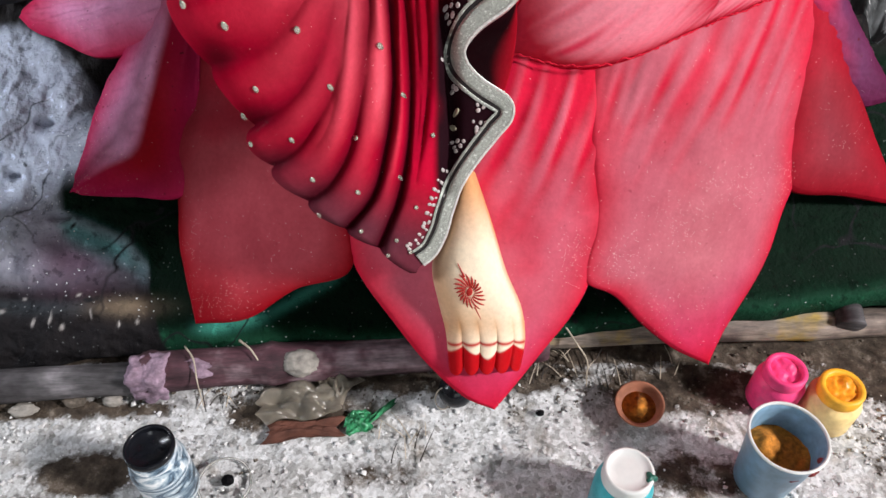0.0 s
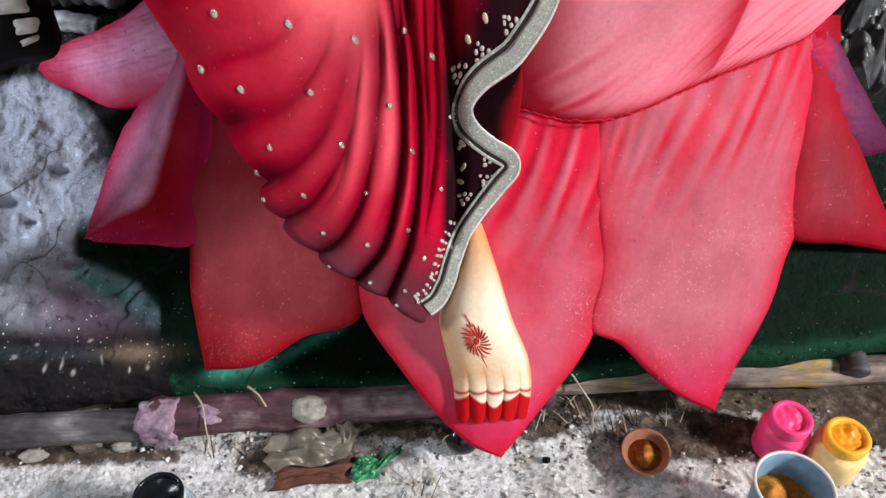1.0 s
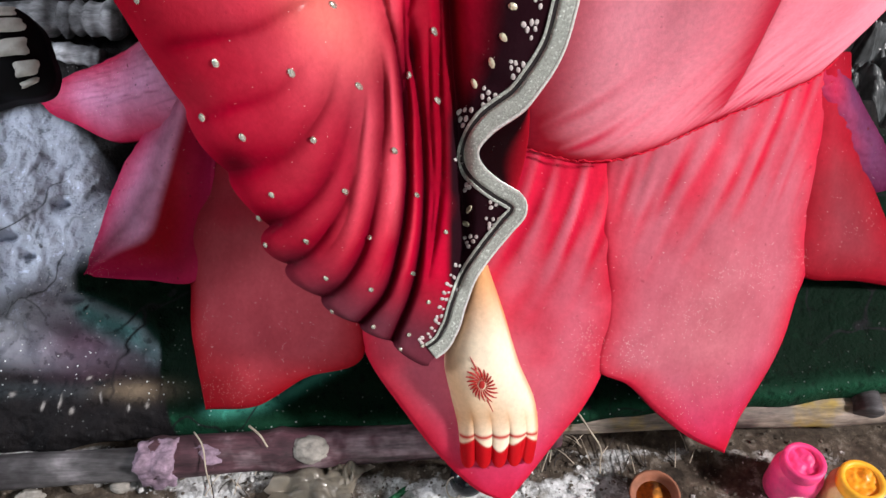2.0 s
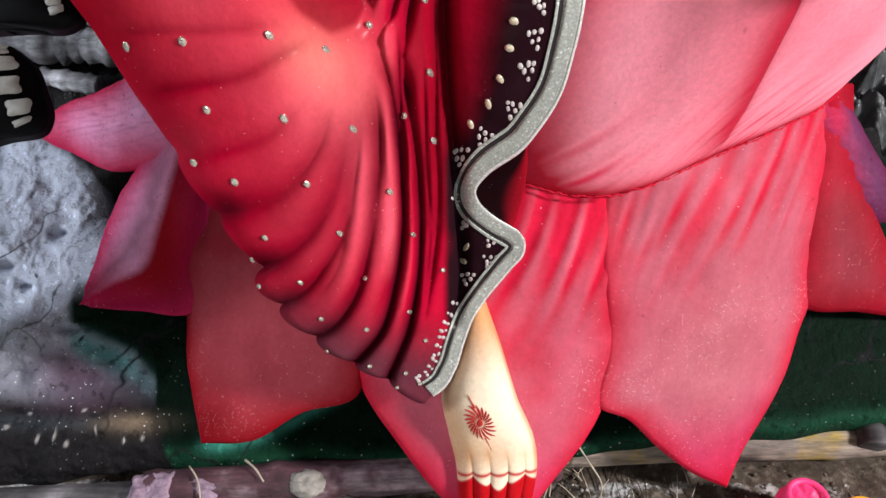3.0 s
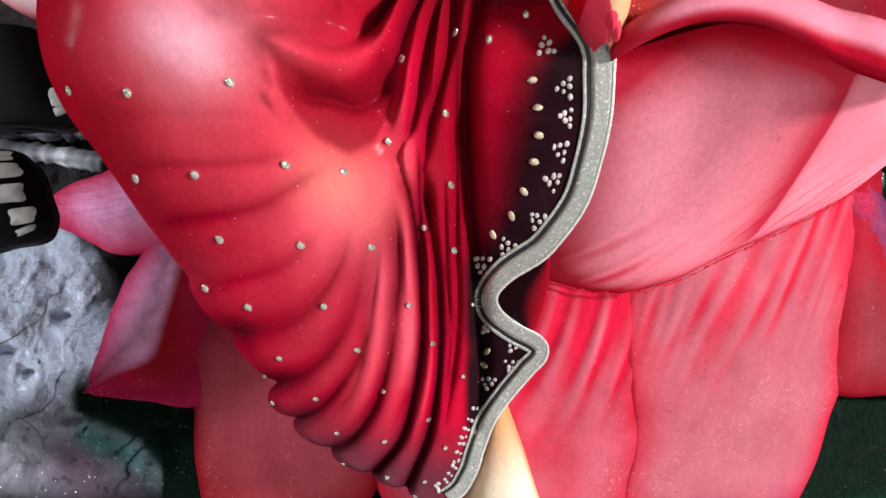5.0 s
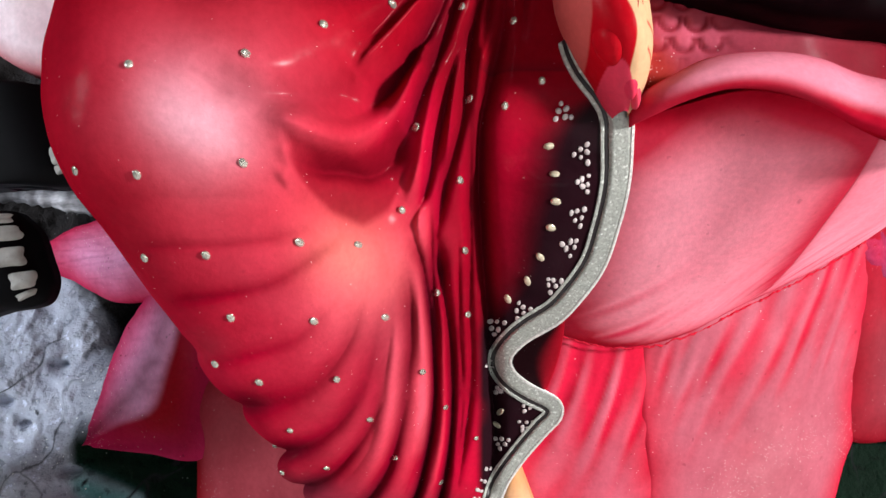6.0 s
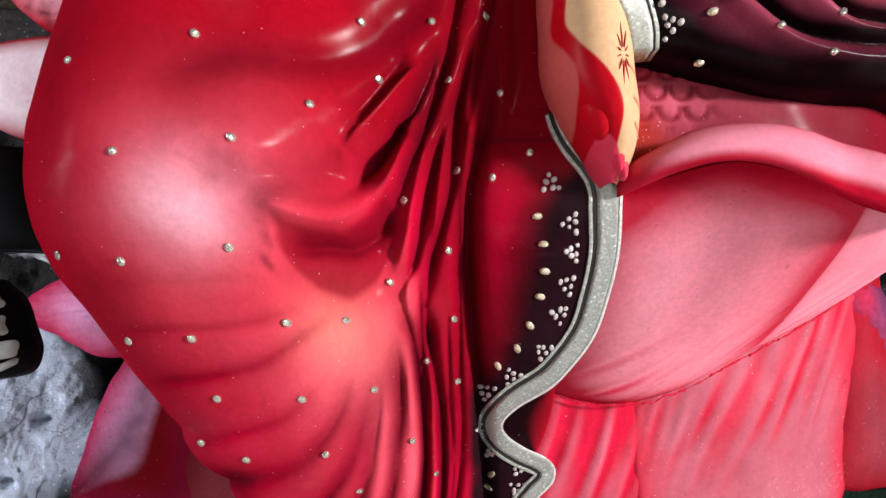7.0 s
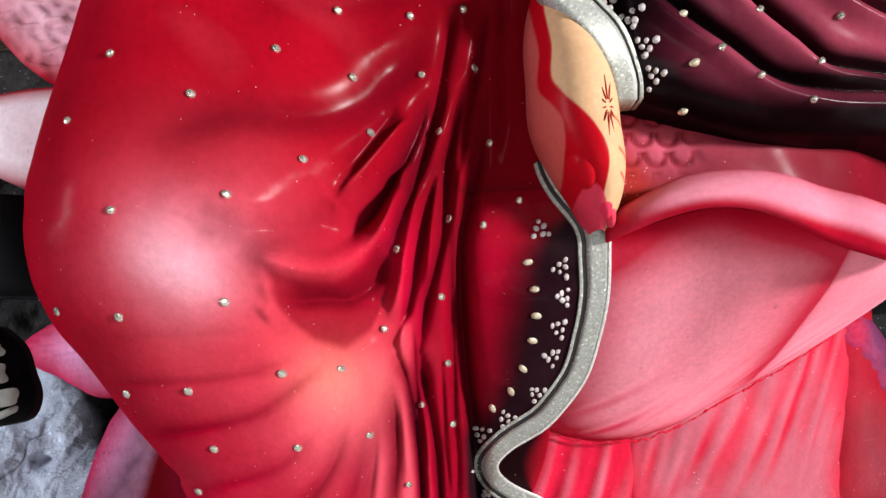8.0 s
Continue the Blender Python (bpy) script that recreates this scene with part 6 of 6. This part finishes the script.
def black_carving():
    """The black-painted end of a neighbouring figure, with white patches along its rim."""
    ob = tagged(new("black_carving"), "glossy black carved slab with white painted patches along its rim", "carving")
    ob.location = (-0.59, 0.47, 0.0)

    def slab(right, left, h0, name):
        bd = Build()
        rc, lc = along(right, 50), along(left, 50)
        u = np.linspace(0, 1, 40)[None, :]
        a = lc[:, :1] * (1 - u) + rc[:, :1] * u
        b = lc[:, 1:] * (1 - u) + rc[:, 1:] * u
        e = np.minimum(1 - u, np.minimum(np.linspace(0, 1, 50), np.linspace(1, 0, 50))[:, None] * 3)
        h = h0 - 1.5 * np.clip(1 - e / 0.12, 0, 1) ** 2 + 0 * a
        bd.slab(S(a, b, h), S(a, b, h - 1.4), M_BLACK, (0.5, 0.5, 0.5))
        return bd.object(name, ob, placed=True)
    slab([(-30.8, 23.6), (-29.5, 22.4), (-28.75, 20.6), (-28.25, 18.9), (-28.5, 17.9), (-31.4, 17.0), (-36, 15.6)],
         [(-60, 27), (-60, 25), (-60, 22), (-60, 19), (-60, 16), (-60, 14), (-60, 12)], 21.0, "lower_lobe")
    slab([(-30.2, 33), (-28.8, 29.5), (-27.8, 27.6), (-27.5, 26.6), (-28.2, 26.0), (-31.6, 25.8)],
         [(-60, 36), (-60, 33), (-60, 30), (-60, 28), (-60, 26), (-60, 24)], 18.5, "upper_lobe")
    for pa, pb, w, t, turn, h0 in ((-31.6, 22.9, 1.5, 0.30, 0.0, 21.0), (-31.1, 21.9, 1.6, 0.50, 0.05, 21.0), (-30.3, 20.4, 1.1, 0.62, 0.1, 21.0),
                                   (-29.25, 18.95, 0.85, 0.55, 0.15, 21.0), (-29.2, 18.05, 0.65, 0.22, 0.4, 20.6), (-28.7, 27.7, 0.6, 0.7, 0.1, 18.4), (-28.5, 26.75, 0.55, 0.3, 0.3, 18.2)):
        bd = Build()
        n = 28
        an = np.linspace(0, 2 * np.pi, n, endpoint=False)
        rr = (np.abs(np.cos(an)) ** 7 + np.abs(np.sin(an)) ** 7) ** (-1 / 7) * (1 + 0.07 * np.sin(3 * an + pa * 9) + 0.04 * np.sin(5 * an + pb * 7))
        x, y = w * rr * np.cos(an), t * rr * np.sin(an)
        ring = [(pa + s * (x * math.cos(turn) - y * math.sin(turn)), pb + s * (x * math.sin(turn) + y * math.cos(turn))) for s in (1.0, 0.93, 0.02)]
        hh = [h0 - 0.10, h0 + 0.02, h0 + 0.025]
        vs = np.concatenate([S(q[0], q[1], z) for q, z in zip(ring, hh)])
        fs = [(j * n + i, j * n + (i + 1) % n, (j + 1) * n + (i + 1) % n, (j + 1) * n + i) for j in range(2) for i in range(n)]
        bd.add(vs, fs, M_PATCH)
        bd.object("white_patch", ob, placed=True)
    bd = Build()
    bd.tube([(-0.59, 0.47, 0.0), (-0.592, 0.47, 0.15), (-0.59, 0.48, 0.38)], [0.03, 0.025, 0.03], M_BLACK, k=14)
    bd.object("support", ob, placed=True)


black_carving()


def stick(pts, r, mat, label, name="stick"):
    bd = Build()
    p = along(pts, 30)
    rnd = np.random.RandomState(int(abs(p[0, 0]) * 1000))
    bd.tube(p, r * (1 + 0.12 * rnd.randn(30)), mat, k=12)
    return tagged(bd.object(name), label, "stick", group="sticks on the mound")


def on_mound(a, b, up):
    return tuple(S(a, b, float(base_h(np.array(a), np.array(b))) + 1.2 + up))


stick([on_mound(-56, 33.5, 3.2), on_mound(-48, 33.8, 3.2), on_mound(-36, 33.4, 3.0)], 0.019, M_DARKWOOD, "thick grey weathered stick with flaking bark")
stick([on_mound(-50, 31.0, 2.2), on_mound(-45, 30.2, 2.4), on_mound(-38, 29.0, 2.0)], 0.010, M_DARKWOOD, "pale grey peeled stick")
stick([on_mound(-54, 37.5, 2.8), on_mound(-46, 38.0, 3.0), on_mound(-34, 37.2, 2.4)], 0.012, M_DARKWOOD, "thin grey weathered stick")
stick([on_mound(-52.5, 21.5, 0.4), on_mound(-50.5, 24.2, 0.9), on_mound(-49.6, 26.5, 1.4)], 0.005, M_DARKWOOD, "short pale broken twig")


def crumpled(name, centre, size, tall, mat, label, category, seed, turn=0.0, pitch=(0, 0), lobes=2.2):
    """A crumpled thin sheet with sharp folds."""
    bd = Build()
    n = 56
    u, v = np.meshgrid(np.linspace(-1, 1, n), np.linspace(-1, 1, n))
    rs = np.random.RandomState(seed)
    z = np.zeros_like(u)
    for k in range(9):
        an, ph, f = rs.uniform(0, 6.28), rs.uniform(0, 6.28), rs.uniform(1.8, 7.5)
        z += np.abs(np.sin(f * (u * np.cos(an) + v * np.sin(an)) + ph)) / (0.6 + f * 0.5)
    z = (z - z.min()) / (z.max() - z.min())
    r = 1 - 0.25 * np.abs(np.sin(lobes * np.arctan2(v, u) + seed))
    x, y = u * r * size[0], v * r * size[1]
    edge = np.clip(1.15 - np.maximum(np.abs(u), np.abs(v)), 0, 1)
    z = z * tall * (0.25 + 0.75 * np.sqrt(edge)) + 0.002
    c, s = math.cos(turn), math.sin(turn)
    top = np.stack([centre[0] + x * c - y * s, centre[1] + x * s + y * c, centre[2] + z + x * pitch[0] + y * pitch[1]], -1)
    bd.slab(top, top - np.array([0, 0, 0.0012]), mat, (0.5, 0.5, 0.5))
    return tagged(bd.object(name, smooth=False), label, category)


M_BAG = plain("dull_plastic_film", (0.62, 0.56, 0.46), 0.28, 0, 0.25, 50, 0.3, trans=0.82)
M_RUST = plain("rust_brown_scrap", (0.11, 0.042, 0.028), 0.8, 0, 0.4, 60, 0.6)
M_GREEN = plain("green_foil", (0.05, 0.30, 0.13), 0.22, 0.1, 0.8, 120, 0.3, trans=0.35)
M_GREYBAG = plain("grey_crumpled_film", (0.055, 0.060, 0.062), 0.35, 0, 0.7, 60, 0.8)
M_SAND = plain("damp_brown_soil", (0.12, 0.10, 0.08), 0.9, 0, 0.6, 110, 1.0)

crumpled("plastic_bag", (-0.130, 0.371, 0.001), (0.045, 0.024), 0.020, M_BAG, "crumpled translucent brownish plastic bag on the floor", "plastic bag", 3, 0.2)
crumpled("plastic_bag", (-0.098, 0.388, 0.001), (0.018, 0.016), 0.020, M_BAG, "small crumpled translucent plastic bag beside the pole", "plastic bag", 8, 0.9)
crumpled("cloth_scrap", (-0.128, 0.342, 0.000), (0.040, 0.011), 0.009, M_RUST, "rust-brown torn scrap on the floor", "scrap", 5, 0.12)
crumpled("foil_wrapper", (-0.078, 0.350, 0.001), (0.014, 0.013), 0.006, M_GREEN, "crumpled shiny green foil wrapper", "wrapper", 12, 0.4)
crumpled("foil_wrapper", (-0.056, 0.362, 0.001), (0.018, 0.0035), 0.006, M_GREEN, "narrow twisted strip of green foil", "wrapper", 15, 0.75)
crumpled("plastic_bag", tuple(S(42.5, 27.0, -8.5)), (0.045, 0.060), 0.060, M_GREYBAG, "crumpled grey plastic bag behind the petals", "plastic bag", 21, -0.25, (0, 0.5))
crumpled("plastic_bag", tuple(S(46.0, 33.0, -10.0)), (0.050, 0.060), 0.055, M_GREYBAG, "pale crumpled plastic bag behind the petals", "plastic bag", 25, 0.3, (0, 0.5))


def glass_ball():
    ob = tagged(new("glass_bulb"), "round dark glass bulb with a wire loop", "bulb")
    ob.location = (0.012, 0.376, 0.0)
    prof = [(0.0165 * math.sin(t), 0.0165 - 0.0165 * math.cos(t)) for t in np.linspace(0, math.pi, 24)]
    part_lathe("bulb", prof, M_BLACKJAR, ob)
    bd = Build()
    t = np.linspace(0, 2 * np.pi, 30)
    bd.tube(np.stack([-0.012 + 0.007 * np.cos(t), -0.008 + 0.004 * np.sin(t), 0.014 + 0.012 * np.sin(t)], 1), 0.0006, M_STRAW, k=6)
    bd.object("wire_loop", ob)


M_TWIG = plain("dark_twig", (0.035, 0.028, 0.024), 0.8, 0, 0.35, 120, 0.3)
M_STRAW = plain("dry_straw", (0.44, 0.38, 0.30), 0.8, 0, 0.35, 120, 0.3)
glass_ball()


def straw(pts, r=0.0008, dark=False):
    bd = Build()
    bd.tube(along(pts, 14), np.linspace(r, r * 0.5, 14), M_TWIG if dark else M_STRAW, k=6)
    if dark:
        return tagged(bd.object("twig"), "thin dark bent twig on the floor", "twig", group="loose twigs")
    return tagged(bd.object("straw"), "thin dry bent straw", "straw", group="loose straws")


straw([(0.112, 0.436, 0.046), (0.125, 0.420, 0.034), (0.138, 0.404, 0.018), (0.137, 0.396, 0.004)], 0.0011)
straw([(-0.240, 0.406, 0.044), (-0.229, 0.392, 0.045), (-0.224, 0.374, 0.033), (-0.222, 0.364, 0.006)], 0.0009)
straw([(-0.190, 0.412, 0.045), (-0.178, 0.402, 0.045), (-0.170, 0.392, 0.042)], 0.0014)
rnd = random.Random(12)
for cx, cy, n, sp in ((0.085, 0.402, 14, 0.03), (-0.04, 0.322, 9, 0.025), (0.15, 0.40, 8, 0.03), (-0.21, 0.375, 8, 0.03), (-0.145, 0.392, 6, 0.01), (0.22, 0.41, 10, 0.04), (0.05, 0.41, 10, 0.03), (0.12, 0.415, 8, 0.03)):
    for k in range(n):
        x, y, an, ln = cx + rnd.uniform(-sp, sp), cy + rnd.uniform(-sp, sp) * 0.6, rnd.uniform(0.6, 2.6), rnd.uniform(0.012, 0.035)
        z = 0.002
        straw([(x, y, z), (x + 0.5 * ln * math.cos(an), y + 0.5 * ln * math.sin(an), z + rnd.uniform(0.001, 0.007)), (x + ln * math.cos(an), y + ln * math.sin(an), z + rnd.uniform(0, 0.004))], 0.0006, rnd.random() < 0.55)


def clod(at, r, mat, name, label, seed, squash=(1, 1, 1), category="clod", square=2.0):
    bd = Build()
    th, ph = np.meshgrid(np.linspace(0, np.pi, 40), np.linspace(0, 2 * np.pi, 64))
    d = np.stack([np.sin(th) * np.cos(ph), np.sin(th) * np.sin(ph), np.cos(th)], -1)
    d = d / ((np.abs(d) ** square).sum(-1, keepdims=True)) ** (1 / square)
    q = 2.5 * rumple(d[..., 0] - 0.6 * d[..., 2], d[..., 1] + 0.5 * d[..., 2], 4.0, seed + 5)
    k = 1 + 0.03 * (np.floor(q) + sstep(q - np.floor(q), 0.7, 1.0)) + 0.08 * rumple(d[..., 0] + 0.7 * d[..., 2], d[..., 1] - 0.4 * d[..., 2], 3.0, seed) + 0.07 * rumple(d[..., 0] - d[..., 2], d[..., 1] + d[..., 2], 8.0, seed + 1) + 0.04 * rumple(d[..., 0] + d[..., 2], d[..., 1] - d[..., 2], 19.0, seed + 2)
    bd.sheet(np.array(at) + d * k[..., None] * r * np.array(squash), mat, (0.5, 0.5, 0.5), flip=True)
    return tagged(bd.object(name), label, category)


M_LILAC = plain("lilac_splashed_clay", (0.27, 0.19, 0.25), 0.75, 0, 0.5, 130, 0.6)
M_PALE = plain("pale_clay_clod", (0.30, 0.28, 0.25), 0.8, 0, 0.35, 90, 0.8)
clod((-0.272, 0.386, 0.023), 0.020, M_LILAC, "clay_lump", "rough lilac-splashed clay block on the pole's end", 3, (0.85, 0.85, 0.95), square=9.0)
clod((-0.228, 0.392, 0.026), 0.016, M_LILAC, "clay_lump", "lilac-splashed clay lump smeared along the pole", 6, (1.7, 0.8, 0.9))
clod((-0.133, 0.397, 0.030), 0.015, M_PALE, "clay_lump", "pale clay lump stuck on the pole", 9, (1.25, 0.9, 0.8))
pole((0.404, 0.500, 0.034), (0.396, 0.438, 0.030), 0.0135, M_BAMBOO_G, "short grey bamboo stub laid across the pole")
clod((-0.187, 0.293, 0.004), 0.006, M_BLACK, "black_pebble", "small black pebble on the floor", 17, (1, 0.8, 0.7), "pebble")
clod((0.09, 0.36, 0.003), 0.004, M_BLACK, "black_pebble", "small black pebble on the floor", 19, (1, 0.8, 0.7), "pebble")
clod((-0.39, 0.362, 0.004), 0.009, M_PALE, "pale_stone", "flat pale stone on the floor", 23, (1.5, 0.8, 0.5), "stone")
clod((-0.345, 0.372, 0.005), 0.009, M_SAND, "brown_stone", "brown stone against the pole", 24, (1.2, 0.8, 0.7), "stone")
clod((-0.31, 0.372, 0.005), 0.008, M_PALE, "pale_stone", "pale stone against the pole", 26, (1.2, 0.8, 0.7), "stone")


def plastic_lid():
    bd = Build()
    bd.lathe([(0.0214, 0.0004), (0.0218, 0.0020), (0.0226, 0.0026), (0.0234, 0.0020), (0.0238, 0.0004), (0.0214, 0.0004)], M_LID, k=48, m=pose(-0.190, 0.292, 0.001, 2, 3), caps=False)
    return tagged(bd.object("plastic_ring"), "thin clouded plastic ring lying on the floor", "ring")


M_LID = plain("clouded_plastic", (0.80, 0.79, 0.74), 0.35, 0, 0.12, 60, 0.2, trans=0.92)
plastic_lid()


def crumbs():
    """Dark crumbs of soil strewn between the poles and the pots."""
    rs = np.random.RandomState(19)
    vs, fs, n0 = [], [], 0
    spots = ((-0.14, 0.37, 0.07, 0.025), (0.235, 0.398, 0.09, 0.035), (-0.02, 0.395, 0.09, 0.015), (-0.36, 0.372, 0.12, 0.014), (0.40, 0.40, 0.09, 0.03), (0.10, 0.39, 0.06, 0.02))
    base = np.array([(1, 0, 0), (-0.5, 0.87, 0), (-0.5, -0.87, 0), (0.5, 0.6, 0.7), (-0.7, 0, 0.7), (0.4, -0.6, 0.7)])
    tri = [(0, 1, 3), (1, 4, 3), (1, 2, 4), (2, 5, 4), (2, 0, 5), (0, 3, 5), (3, 4, 5)]
    for cx, cy, sx, sy in spots:
        for k in range(200):
            x, y, size = cx + sx * rs.randn() * 0.8, cy + sy * rs.randn() * 0.8, 0.0006 + 0.0022 * rs.rand() ** 3
            vs.append(np.array([x, y, 0.0]) + base * rs.uniform(0.6, 1.3, (6, 3)) * size - np.array([0, 0, 0.0006]))
            fs += [tuple(i + n0 for i in t) for t in tri]
            n0 += 6
    bd = Build()
    bd.add(np.concatenate(vs), fs, M_SAND)
    return tagged(bd.object("soil_crumbs", smooth=False), "dark brown crumbs of soil strewn on the concrete", "soil", kind="stuff")


crumbs()


def grit():
    """Loose chips of stone and mortar over the concrete."""
    rs = np.random.RandomState(7)
    vs, fs, n0 = [], [], 0
    n = 2200
    x, y = rs.uniform(-0.46, 0.46, n), 0.24 + 0.19 * rs.rand(n) ** 0.8
    clear = soil_shade_at(x, y) < 0.30 + 0.25 * rs.rand(n)
    x, y = x[clear], y[clear]
    n = len(x)
    size = 0.0010 + 0.0026 * rs.rand(n) ** 3
    base = np.array([(1, 0, 0), (-0.5, 0.87, 0), (-0.5, -0.87, 0), (0.5, 0.6, 0.7), (-0.7, 0, 0.7), (0.4, -0.6, 0.7)])
    tri = [(0, 1, 3), (1, 4, 3), (1, 2, 4), (2, 5, 4), (2, 0, 5), (0, 3, 5), (3, 4, 5)]
    for k in range(n):
        a = rs.uniform(0, 6.28)
        c, s = math.cos(a), math.sin(a)
        b = base * rs.uniform(0.6, 1.3, (6, 3)) * size[k]
        vs.append(np.stack([x[k] + b[:, 0] * c - b[:, 1] * s, y[k] + b[:, 0] * s + b[:, 1] * c, b[:, 2] - 0.0004], 1))
        fs += [tuple(i + n0 for i in t) for t in tri]
        n0 += 6
    bd = Build()
    bd.add(np.concatenate(vs), fs, M_GRIT)
    return tagged(bd.object("grit", smooth=False), "loose pale grit and mortar chips on the concrete", "grit", kind="stuff")


def grit_material():
    m, nt, bsdf = shader("stone_grit")
    g = nt.nodes.new("ShaderNodeNewGeometry")
    r = ramp(nt, g.outputs["Random Per Island"], [(0.0, (0.30, 0.29, 0.28)), (0.25, (0.52, 0.51, 0.50)), (1.0, (0.78, 0.78, 0.78))])
    nt.links.new(r.outputs[0], bsdf.inputs["Base Color"])
    bsdf.inputs["Roughness"].default_value = 0.85
    return m


M_GRIT = grit_material()
grit()
